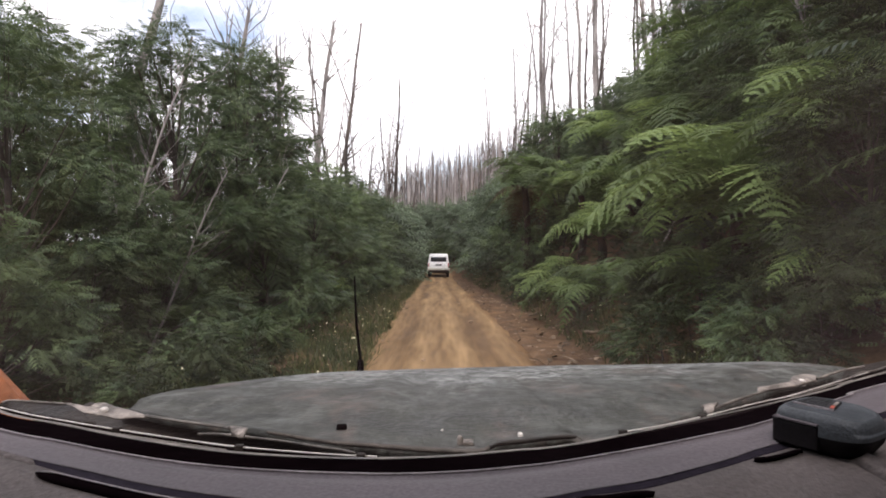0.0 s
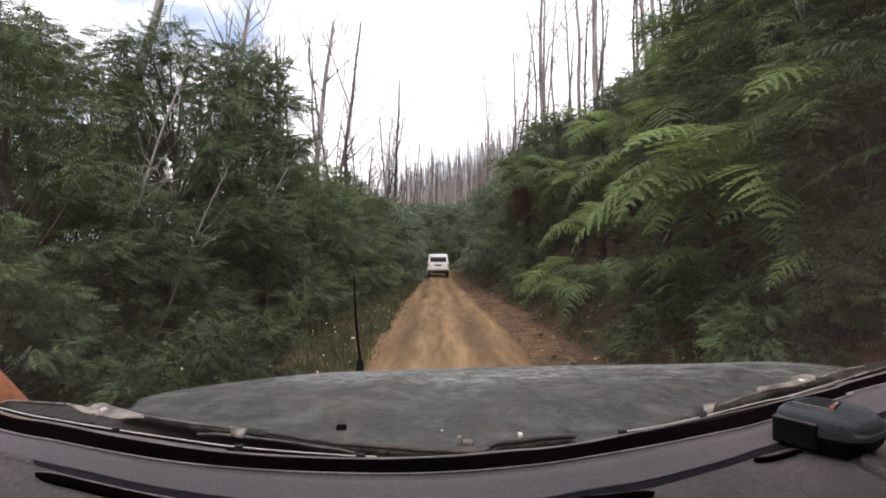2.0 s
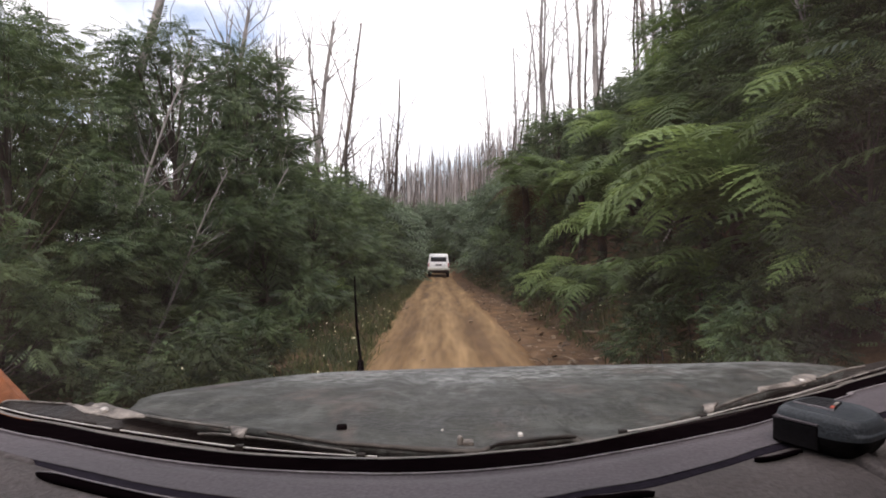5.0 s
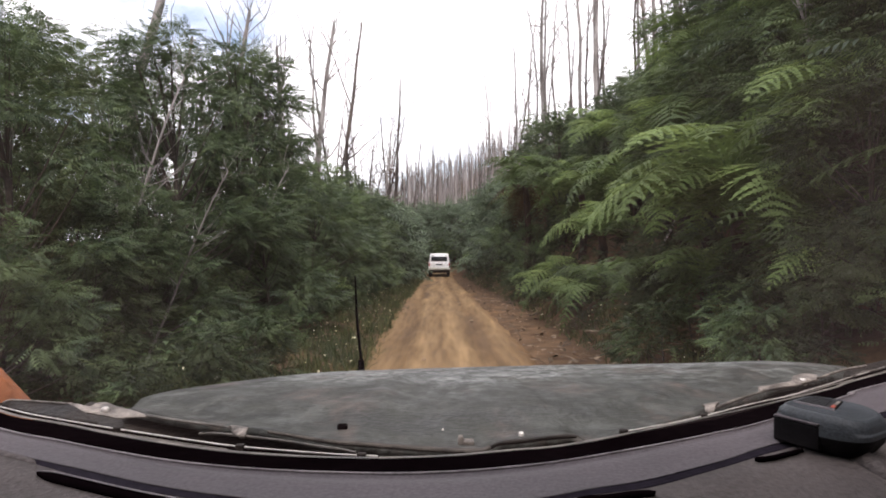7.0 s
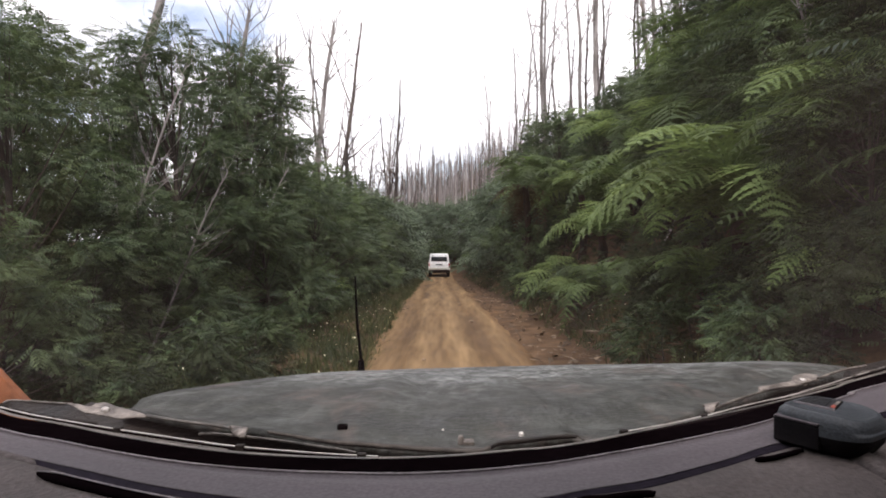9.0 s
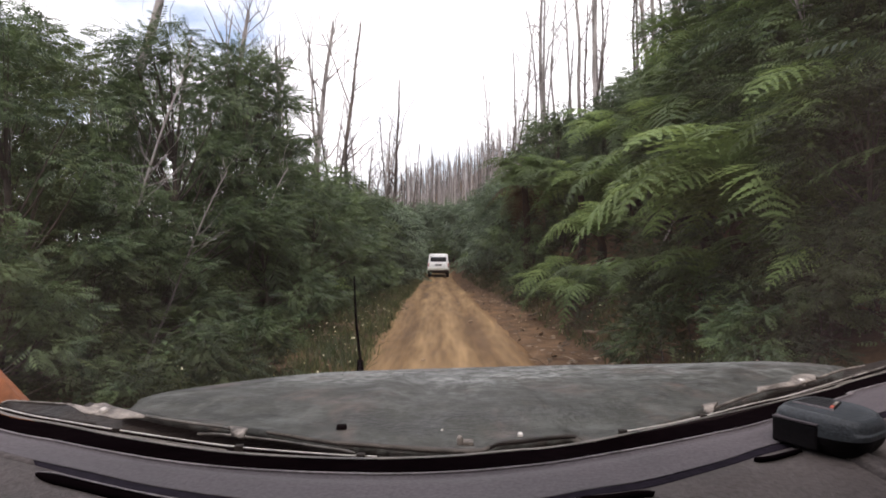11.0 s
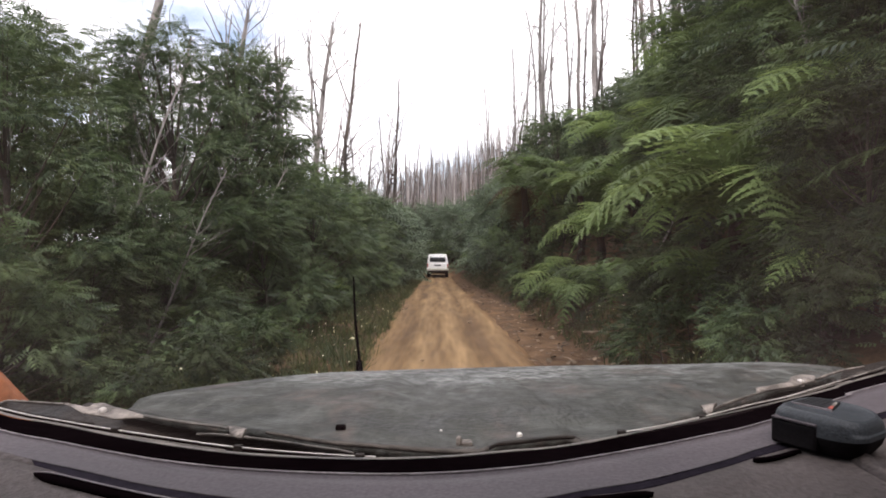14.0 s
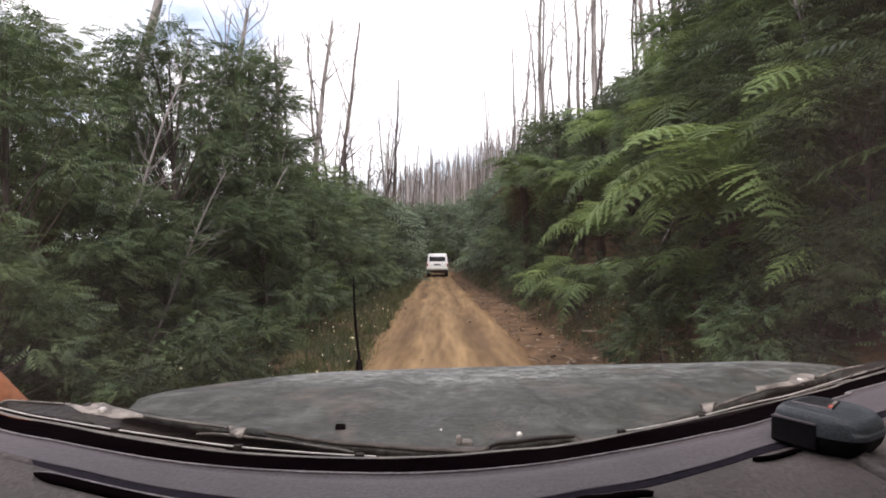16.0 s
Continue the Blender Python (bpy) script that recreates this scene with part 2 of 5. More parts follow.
M_WHITE = material("white_paint", (0.84, 0.84, 0.84), (0.90, 0.90, 0.90), 0.35, 1.5, 30, 0.05, spec=0.5)
M_TYRE = material("tyre_rubber", (0.012, 0.011, 0.011), (0.05, 0.036, 0.026), 0.9, 6, 60, 0.5)
M_GREYP = material("grey_plastic", (0.05, 0.05, 0.052), (0.09, 0.09, 0.09), 0.6, 8, 60, 0.2)
M_LAMP = material("red_lens", (0.3, 0.02, 0.015), (0.42, 0.03, 0.02), 0.25, 10, 60, 0)
M_PLATE = material("plate_face", (0.5, 0.5, 0.45), (0.65, 0.65, 0.6), 0.5, 10, 60, 0)
M_DARKGLASS = material("dark_glass", (0.012, 0.015, 0.018), (0.03, 0.035, 0.04), 0.08, 4, 30, 0, spec=0.6)


def glass_material():
    """Thin windscreen pane: clear, faintly reflecting, with a brown film for road dust and reflected haze."""
    m = bpy.data.materials.new("windscreen_glass")
    m.use_nodes = True
    n, k = m.node_tree.nodes, m.node_tree.links
    n.remove(n["Principled BSDF"])
    clear, gloss, dust = n.new("ShaderNodeBsdfTransparent"), n.new("ShaderNodeBsdfGlossy"), n.new("ShaderNodeBsdfTranslucent")
    clear.inputs["Color"].default_value = (0.94, 0.96, 0.95, 1)
    gloss.inputs["Roughness"].default_value = 0.02
    dust.inputs["Color"].default_value = (0.46, 0.335, 0.30, 1)
    co, ns, ramp = n.new("ShaderNodeTexCoord"), n.new("ShaderNodeTexNoise"), n.new("ShaderNodeMapRange")
    ns.inputs["Scale"].default_value, ns.inputs["Detail"].default_value = 5, 5
    ramp.inputs["From Min"].default_value, ramp.inputs["From Max"].default_value = 0.4, 0.75
    ramp.inputs["To Min"].default_value, ramp.inputs["To Max"].default_value = 0.010, 0.026
    k.new(co.outputs["Object"], ns.inputs["Vector"])
    k.new(ns.outputs["Fac"], ramp.inputs["Value"])
    # the film is denser on the right, painting in the dashboard's reflected haze
    sep, corner, add = n.new("ShaderNodeSeparateXYZ"), n.new("ShaderNodeMapRange"), n.new("ShaderNodeMath")
    corner.interpolation_type = "SMOOTHSTEP"
    corner.inputs["From Min"].default_value, corner.inputs["From Max"].default_value = -0.24, -0.06
    corner.inputs["To Max"].default_value = 0.02
    k.new(co.outputs["Object"], sep.inputs[0])
    k.new(sep.outputs["X"], corner.inputs["Value"])
    k.new(ramp.outputs["Result"], add.inputs[0])
    k.new(corner.outputs["Result"], add.inputs[1])
    # a second, weaker patch of painted haze on the left
    corner2, add2 = n.new("ShaderNodeMapRange"), n.new("ShaderNodeMath")
    corner2.interpolation_type = "SMOOTHSTEP"
    corner2.inputs["From Min"].default_value, corner2.inputs["From Max"].default_value = -0.50, -0.72
    corner2.inputs["To Max"].default_value = 0.012
    k.new(sep.outputs["X"], corner2.inputs["Value"])
    k.new(add.outputs[0], add2.inputs[0])
    k.new(corner2.outputs["Result"], add2.inputs[1])
    add = add2
    a, b2 = n.new("ShaderNodeMixShader"), n.new("ShaderNodeMixShader")
    a.inputs[0].default_value = 0.045
    k.new(clear.outputs[0], a.inputs[1])
    k.new(gloss.outputs[0], a.inputs[2])
    k.new(add.outputs[0], b2.inputs[0])
    k.new(a.outputs[0], b2.inputs[1])
    k.new(dust.outputs[0], b2.inputs[2])
    k.new(b2.outputs[0], n["Material Output"].inputs["Surface"])
    return m


M_GLASS = glass_material()


# ---- mesh helpers ----
def np_mesh(name, verts, quads, mat, smooth=True):
    me = bpy.data.meshes.new(name)
    verts, quads = np.asarray(verts, np.float32), np.asarray(quads, np.int32)
    me.vertices.add(len(verts))
    me.vertices.foreach_set("co", verts.ravel())
    me.loops.add(quads.size)
    me.loops.foreach_set("vertex_index", quads.ravel())
    me.polygons.add(len(quads))
    me.polygons.foreach_set("loop_start", np.arange(len(quads), dtype=np.int32) * quads.shape[1])
    if smooth:
        me.polygons.foreach_set("use_smooth", np.ones(len(quads), bool))
    me.materials.append(mat)
    me.update(calc_edges=True)
    me.validate()
    return me


def child(name, me, parent, label="", m=None):
    ob = new(name, me)
    ob.parent = parent
    if m is not None:
        ob.matrix_basis = m
    if label:
        tagged(ob, label)
    return ob


def part(name, bm, mat, parent=None, label="", smooth=False):
    me = bpy.data.meshes.new(name)
    if smooth:
        for f in bm.faces:
            f.smooth = True
    bm.to_mesh(me)
    bm.free()
    me.materials.append(mat)
    return child(name, me, parent, label)


def join(chunks):
    """Joins (verts, quads) pairs."""
    vs, fs, n = [], [], 0
    for v, f in chunks:
        vs.append(np.asarray(v, float))
        fs.append(np.asarray(f) + n)
        n += len(v)
    return np.concatenate(vs), np.concatenate(fs)


def tube(points, radii, sides=7, cap=True):
    """A round tapering tube along a line of points."""
    p = np.asarray(points, float)
    r = np.broadcast_to(np.asarray(radii, float), (len(p),))
    d = np.gradient(p, axis=0)
    d /= np.linalg.norm(d, axis=1, keepdims=True) + 1e-9
    ref = np.where(np.abs(d[:, 2:3]) > 0.9, [[1.0, 0, 0]], [[0, 0, 1.0]])
    a = np.cross(d, ref)
    a /= np.linalg.norm(a, axis=1, keepdims=True) + 1e-9
    b = np.cross(d, a)
    th = np.linspace(0, 2 * np.pi, sides, endpoint=False)
    v = p[:, None] + r[:, None, None] * (np.cos(th)[None, :, None] * a[:, None] + np.sin(th)[None, :, None] * b[:, None])
    v = v.reshape(-1, 3)
    i, j = np.meshgrid(np.arange(len(p) - 1), np.arange(sides), indexing="ij")
    i, j = i.ravel(), j.ravel()
    j2 = (j + 1) % sides
    f = np.stack([i * sides + j, i * sides + j2, (i + 1) * sides + j2, (i + 1) * sides + j], 1)
    return v, f


def grid(nu, nv, fn):
    """A sheet of nu x nv vertices placed by fn(u, v), u and v from 0 to 1, as arrays."""
    u, v = np.meshgrid(np.linspace(0, 1, nu), np.linspace(0, 1, nv), indexing="ij")
    xyz = np.stack([np.broadcast_to(c, u.shape) for c in fn(u, v)], -1).reshape(-1, 3)
    i, j = np.meshgrid(np.arange(nu - 1), np.arange(nv - 1), indexing="ij")
    i, j = i.ravel(), j.ravel()
    return xyz, np.stack([i * nv + j, (i + 1) * nv + j, (i + 1) * nv + j + 1, i * nv + j + 1], 1)


def solid(me_ob, thick, offset=-1.0):
    mod = me_ob.modifiers.new("solid", "SOLIDIFY")
    mod.thickness, mod.offset = thick, offset
    return me_ob


def box(x0, x1, y0, y1, z0, z1, bevel=0.0, seg=2):
    bm = bmesh.new()
    bmesh.ops.create_cube(bm, size=1)
    for v in bm.verts:
        v.co = Vector(((x0 + x1) / 2 + v.co.x * (x1 - x0), (y0 + y1) / 2 + v.co.y * (y1 - y0), (z0 + z1) / 2 + v.co.z * (z1 - z0)))
    if bevel:
        bmesh.ops.bevel(bm, geom=bm.edges[:], offset=bevel, segments=seg, profile=0.5, affect="EDGES")
    return bm


def wave(x, y, s=1.0, seed=0.0):
    """Smooth pseudo-noise in about -1..1 for arrays."""
    x, y = np.asarray(x, float) * s + seed, np.asarray(y, float) * s - seed * 1.7
    return (np.sin(1.3 * x + 0.7 * y) + np.sin(-0.9 * x + 1.7 * y + 1.3) + np.sin(2.3 * x - 1.1 * y + 2.1) * 0.6 + np.sin(3.1 * x + 2.9 * y + 0.4) * 0.4) / 3.0


def empty(name, label, category, group="", x=0, y=0, z=0):
    e = new(name)
    e.location = (x, y, z)
    return tagged(e, label, category, group)


# ---- ground, road, hill ----
def road_mid(y):
    return 0.30 - 0.013 * np.asarray(y, float)


def road_z(y):
    y = np.asarray(y, float)
    dip = -0.75 * np.exp(-((y - 46) / 22.0) ** 2)
    climb = 0.00035 * np.clip(y - 48, 0, 75) ** 2.05 + 0.06 * np.clip(y - 123, 0, None)
    return dip * np.clip(y / 12, 0, 1) + climb


def ground_z(x, y):
    """Height of the land: a cut bank and slope on the right, a fall on the left, a ridge beyond."""
    x, y = np.asarray(x, float), np.asarray(y, float)
    d = x - road_mid(y)
    z = road_z(np.clip(y, -30, 150))
    right = np.clip(d - 2.2, 0, None)
    near = np.clip((150 - y) / 60, 0, 1)
    z = z + 0.75 * np.minimum(right, 2.2) * near + (0.42 + 0.40 * np.clip((110 - y) / 40, 0, 1)) * np.clip(right - 2.2, 0, 14) * near + 0.3 * near * np.clip(right - 16.2, 0, 50)
    left = np.clip(-d - 2.6, 0, None)
    z = z - 0.16 * np.minimum(left, 25)
    far = np.clip((y - 120) / 160, 0, 1)
    far = far * far * (3 - 2 * far)
    z = z + far * (25 + 0.40 * np.clip(x, -50, 0) + 0.5 * np.clip(x, 0, 34))
    z = z + 0.10 * wave(x, y, 1.1) * np.clip((np.abs(d) - 1.6) / 1.0, 0, 1) + 0.5 * wave(x, y, 0.13, 3) * np.clip((np.abs(d) - 6) / 8, 0, 1)
    return z


def spaced(a, b, near, growth):
    out, s, p = [a], near, a
    while p < b:
        p += s
        s *= growth
        out.append(min(p, b))
    return np.array(out)


gx = np.concatenate([-spaced(4, 1500, 0.3, 1.13)[::-1], np.linspace(-4, 4, 54)[1:-1], spaced(4, 1500, 0.3, 1.13)])
gy = np.concatenate([-spaced(6, 1200, 0.5, 1.2)[::-1], np.linspace(-6, 30, 120)[1:-1], spaced(30, 2500, 0.5, 1.035)])
GX, GY = np.meshgrid(gx, gy, indexing="ij")
sunk = 0.22 * np.clip((1.30 - np.abs(GX - road_mid(GY) + 0.10)) / 0.35, 0, 1) * (GY < 130)
gv = np.stack([GX, GY, ground_z(GX, GY) - sunk], -1).reshape(-1, 3)
gi, gj = np.meshgrid(np.arange(len(gx) - 1), np.arange(len(gy) - 1), indexing="ij")
gi, gj, ng = gi.ravel(), gj.ravel(), len(gy)
ground = new("ground", np_mesh("ground", gv, np.stack([gi * ng + gj, (gi + 1) * ng + gj, (gi + 1) * ng + gj + 1, gi * ng + gj + 1], 1), M_GROUND))
tagged(ground, "dark forest soil with leaf litter on a cut slope", "ground", kind="structure")


def road_profile(u, v):
    y = -14 + 144 * v ** 1.6
    d = (u - 0.5) * 4.2
    edge = 0.16 * wave(y, y * 0.3, 1.7) + 0.07 * wave(y, y * 0.5, 5.3, 2)
    x = road_mid(y) - 0.10 + d
    ruts = 0.0
    for c, w, deep in ((-0.78, 0.20, 0.055), (0.62, 0.22, 0.06), (-0.35, 0.12, 0.03), (1.25, 0.16, 0.07), (0.1, 0.1, 0.02)):
        wander = c + 0.10 * np.sin(y * 0.21 + c * 5) + 0.05 * np.sin(y * 0.63 + c)
        ruts = ruts - deep * np.exp(-((d - wander) / w) ** 2) + 0.45 * deep * np.exp(-((np.abs(d - wander) - 1.7 * w) / (0.6 * w)) ** 2)
    z = road_z(y) + ruts + 0.02 * wave(x, y, 3.1, 2) + 0.012 * wave(x, y, 9, 5) + 0.03 * wave(x, y, 0.7, 1)
    side = np.clip((np.abs(d + edge - 0.05) - 1.0) / 0.9, 0, 1)
    return x, y, z + 0.05 - 0.30 * side ** 1.5


road = new("road", np_mesh("road", *grid(64, 420, road_profile), M_ROAD))
tagged(road, "rutted ochre clay track with wheel ruts and loose stones", "road", kind="structure")


# ---- the vehicle that carries the camera ----
CAR_X = 0.38
ORIGIN = np.array([CAR_X, 0, 0])


def smooth_line(pts, n):
    """A smooth line through a few points."""
    p = np.array(pts, float)
    t = np.linspace(0, len(p) - 1, n)
    i = np.clip(t.astype(int), 0, len(p) - 2)
    f = (t - i)[:, None]
    a, b, c, d = p[np.clip(i - 1, 0, None)], p[i], p[i + 1], p[np.clip(i + 2, None, len(p) - 1)]
    return 0.5 * (2 * b + (c - a) * f + (2 * a - 5 * b + 4 * c - d) * f * f + (3 * b - a - 3 * c + d) * f ** 3)


def at_height(pts, z, n=40):
    """A smooth level line: (across, ahead) pairs at height z."""
    xy = smooth_line(pts, n)
    return np.column_stack([xy, np.full(n, z)])


FOOT = smooth_line([(-0.56, 0.595)] + [(-0.381, 0.496), (-0.312, 0.466), (-0.251, 0.440), (-0.199, 0.421), (-0.153, 0.409), (-0.111, 0.402), (-0.067, 0.398), (-0.033, 0.397), (0.006, 0.400), (0.046, 0.408), (0.089, 0.421), (0.162, 0.452), (0.220, 0.480), (0.284, 0.514), (0.429, 0.610), (0.509, 0.664)] + [(1.28, 1.12)], 160)
REAR = smooth_line([(-0.62, 0.90)] + [(-0.432, 0.776), (-0.344, 0.727), (-0.300, 0.706), (-0.259, 0.690), (-0.222, 0.679), (-0.184, 0.662), (-0.148, 0.645), (-0.114, 0.632), (-0.076, 0.624), (-0.039, 0.615), (0.004, 0.607), (0.038, 0.605), (0.048, 0.614), (0.062, 0.630), (0.085, 0.637), (0.118, 0.649), (0.148, 0.654), (0.154, 0.641), (0.158, 0.624), (0.174, 0.639), (0.203, 0.656), (0.273, 0.703), (0.361, 0.771), (0.455, 0.836), (0.602, 0.938)] + [(1.40, 1.36)], 400)


def screen_foot(x):
    """Where the windscreen seal meets the dashboard: distance ahead at x."""
    return np.interp(x, FOOT[:, 0], FOOT[:, 1])


truck = empty("four_wheel_drive", "dark grey four-wheel drive with dusty bonnet on a clay track", "car", x=CAR_X)


def car_part(name, chunk, mat, label="", parent=None, smooth=True):
    v, f = chunk
    return child(name, np_mesh(name, np.asarray(v, float) - ORIGIN, f, mat, smooth), parent or truck, label)


def strip(x0, x1, a, b, za, zb, n=70, m=2, round_=0.0):
    """A band that follows the windscreen's foot, from a to b metres behind or ahead of it."""
    def fn(u, v):
        x = x0 + (x1 - x0) * u
        return x, screen_foot(x) + a + (b - a) * v, za + (zb - za) * v + round_ * np.sin(np.pi * v)
    return grid(n, m, fn)


def ribbon(a, b, hump=0.0, m=6):
    """A sheet between two lines with as many points each."""
    a, b = np.asarray(a), np.asarray(b)
    n = len(a)
    v = np.linspace(0, 1, m)[None, :, None]
    p = a[:, None] * (1 - v) + b[:, None] * v
    p[..., 2] += hump * np.sin(np.pi * v[..., 0])
    i, j = [k.ravel() for k in np.meshgrid(np.arange(n - 1), np.arange(m - 1), indexing="ij")]
    return p.reshape(-1, 3), np.stack([i * m + j, (i + 1) * m + j, (i + 1) * m + j + 1, i * m + j + 1], 1)


# dashboard: rear pad, groove, front ridge, seal
GROOVE_FAR = [(-0.46, 0.50)] + [(-0.310, 0.427), (-0.249, 0.401), (-0.198, 0.379), (-0.154, 0.364), (-0.119, 0.355), (-0.075, 0.343), (-0.008, 0.340), (0.033, 0.349), (0.062, 0.357), (0.095, 0.370), (0.138, 0.385), (0.188, 0.411), (0.216, 0.427), (0.246, 0.446), (0.316, 0.484), (0.419, 0.546)] + [(1.24, 1.03)]
GROOVE_NEAR = [(-0.45, 0.485)] + [(-0.303, 0.420), (-0.243, 0.391), (-0.194, 0.371), (-0.151, 0.357), (-0.117, 0.348), (-0.074, 0.339), (-0.008, 0.336), (0.032, 0.344), (0.061, 0.352), (0.093, 0.364), (0.135, 0.376), (0.184, 0.402), (0.211, 0.417), (0.241, 0.435), (0.306, 0.470), (0.408, 0.531)] + [(1.24, 1.01)]
far_line, near_line = at_height(GROOVE_FAR, 1.4465, 140), at_height(GROOVE_NEAR, 1.4445, 140)
cabin_line = near_line * [1.0, 0, 0] + [0, 0.10, 1.420]
dashboard = car_part("dashboard", ribbon(cabin_line, near_line, 0.004, 12), M_PAD, "grey-brown textured vinyl dashboard")
solid(dashboard, 0.008)
first = int(np.searchsorted(far_line[:, 0], -0.312))
solid(car_part("dash_bridge", ribbon(near_line[:first + 1], far_line[:first + 1], 0.0, 3), M_PAD, "", dashboard), 0.003)
solid(car_part("dash_groove", ribbon(near_line[first:] + [0, 0, 0.0002], far_line[first:] - [0, 0, 0.0004], -0.0006, 4), M_GROOVE_SHADE, "groove along the dashboard with its shade painted in", dashboard), 0.003)


def ridge_sheet():
    """The front ridge: level from the groove, then rising to a lip at the seal."""
    x = far_line[:, 0]
    foot = np.column_stack([x * 1.06 + 0.004, screen_foot(x * 1.06 + 0.004) + 0.001, np.full(len(x), 1.4456)])
    m = 12
    v = np.linspace(0, 1, m)[None, :, None]
    p = far_line[:, None] * (1 - v) + foot[:, None] * v
    s = np.clip((v[..., 0] - 0.55) / 0.4, 0, 1)
    p[..., 2] = 1.4466 - 0.0030 * s * s * (3 - 2 * s) + 0.0016 * np.clip((v[..., 0] - 0.92) / 0.08, 0, 1)
    i, j = [k.ravel() for k in np.meshgrid(np.arange(len(x) - 1), np.arange(m - 1), indexing="ij")]
    return p.reshape(-1, 3), np.stack([i * m + j, (i + 1) * m + j, (i + 1) * m + j + 1, i * m + j + 1], 1)


car_part("dash_ridge", ridge_sheet(), M_DASH, "raised grey vinyl ridge along the windscreen", dashboard)
edge_line = np.column_stack([FOOT, np.full(len(FOOT), 1.4454)])
car_part("ridge_lip", tube(edge_line, 0.0008, 6), M_EDGE_LIGHT, "edge of the ridge with a painted highlight", dashboard)
seal_top = at_height([(-0.56, 0.66)] + [(-0.431, 0.562), (-0.353, 0.527), (-0.282, 0.494), (-0.222, 0.470), (-0.170, 0.453), (-0.123, 0.444), (-0.079, 0.439), (-0.036, 0.439), (0.007, 0.444), (0.052, 0.455), (0.099, 0.467), (0.182, 0.508), (0.250, 0.545), (0.327, 0.588), (0.443, 0.657), (0.570, 0.743)] + [(1.30, 1.20)], 1.440, 160)
car_part("screen_seal", ribbon(edge_line + [0, 0.0008, -0.0008], seal_top, 0.001, 5), M_RUBBER, "black rubber windscreen seal")
car_part("seal_edge", ribbon(seal_top + [0, 0, 0.0006], seal_top + [0, 0.008, -0.001], 0.0006, 4), M_ARM, "dusty grey outer edge of the seal")


def vent_slot(pts, z, w, rim=False):
    """A slot in the dashboard: a black strip laid on for its inner shade, with a thin raised rim."""
    p = at_height(pts, z, 20)
    taper = w * np.clip(np.sin(np.pi * np.linspace(0.03, 0.97, 20)) * 2.2, 0.12, 1)[:, None]
    ob = car_part("demister_vent", ribbon(p - taper * [0, 0.5, 0], p + taper * [0, 0.5, 0], 0.0006, 3), M_RUBBER, "black demister vent slot", dashboard)
    if rim:
        car_part("vent_rim", tube(p + taper * [0, 0.56, 0] + [0, 0, 0.0004], 0.0007, 5), M_EDGE_LIGHT, "thin rim of the vent with a painted highlight", dashboard)
    return solid(ob, 0.003)


vent_slot([(-0.280, 0.397), (-0.234, 0.377), (-0.196, 0.361), (-0.153, 0.345)], 1.4462, 0.0095, True)
vent_slot([(0.082, 0.355), (0.104, 0.359), (0.123, 0.364), (0.134, 0.365)], 1.4462, 0.0065)
vent_slot([(0.227, 0.421), (0.245, 0.426), (0.274, 0.441)], 1.4470, 0.0045)


# windscreen, leaning back from the seal
def screen_sheet(u, v):
    x = -0.53 + 1.80 * u
    return x, screen_foot(x) * (1 - 0.35 * v) + 0.041 - 0.26 * v, 1.441 + 0.60 * v


glass = car_part("windscreen", grid(60, 12, screen_sheet), M_GLASS, "dusty clear windscreen glass")
glass.visible_shadow = False


# bonnet: bowed, notched rear edge, crowned, rolled front and sides
def bonnet_rear(x):
    return np.interp(x, REAR[:, 0], REAR[:, 1])


def bonnet_sheet(u, v):
    s = (u - 0.5) * 2
    xl, xr = -0.437 - 0.27 * v * (1 - 0.5 * v), 0.66 + 0.52 * v ** 0.8
    x = xl + (xr - xl) * u
    rear = bonnet_rear(x)
    corner = np.clip(np.abs(s) - 0.72, 0, 1) / 0.28
    front = 1.80 - 0.34 * corner ** 2.2 - 0.02 * s * s
    y = rear + (front - rear) * v
    zf = 1.240 - 0.017 * ((x - 0.65) / 0.9) ** 2
    zr = 1.388
    z = zr + (zf - zr) * v ** 1.25 - 0.008 * np.sin(np.pi * np.clip(v / 0.16, 0, 1)) * (v < 0.16)
    z = z + 0.012 * np.exp(-((s + 0.42) / 0.05) ** 2) * np.clip(v * 4, 0, 1) * (1 - v)
    z = z - 0.10 * np.clip((v - 0.955) / 0.045, 0, 1) ** 2 - np.where(s < 0, 0.006, 0.022) * np.clip((np.abs(s) - 0.95) / 0.05, 0, 1) ** 2
    return x, y, z


bonnet = car_part("bonnet", grid(240, 60, bonnet_sheet), M_BONNET, "matt dark grey bonnet with dried dust, scuffs and painted sheen")
solid(bonnet, 0.010)
car_part("cowl", strip(-0.54, 1.28, 0.050, 0.30, 1.396, 1.366, 80, 8, -0.012), M_COWL, "black cowl panel with dust and a little rust")


def lip_sheet(x0, x1):
    """A rear lip along the bonnet's notched edge, from x0 to x1."""
    def sheet(u, v):
        x = x0 + (x1 - x0) * u
        taper = np.sin(np.pi * np.clip((x + 0.205) / 0.42, 0.02, 0.98)) ** 0.4
        return x, bonnet_rear(x) - 0.001 + 0.018 * v * taper, 1.3885 - 0.0035 * v + 0.001 * np.sin(np.pi * v)
    return grid(70, 6, sheet)


solid(car_part("rear_lip", lip_sheet(-0.205, 0.050), M_DUST, "dusty brown-grey lip at the bonnet's rear", bonnet), 0.003)
solid(car_part("rear_lip", lip_sheet(0.0505, 0.158), M_COWL, "black stretch of the lip", bonnet), 0.003)
solid(car_part("rear_lip", lip_sheet(0.1585, 0.215), M_DUST, "dusty brown-grey end of the lip", bonnet), 0.003)


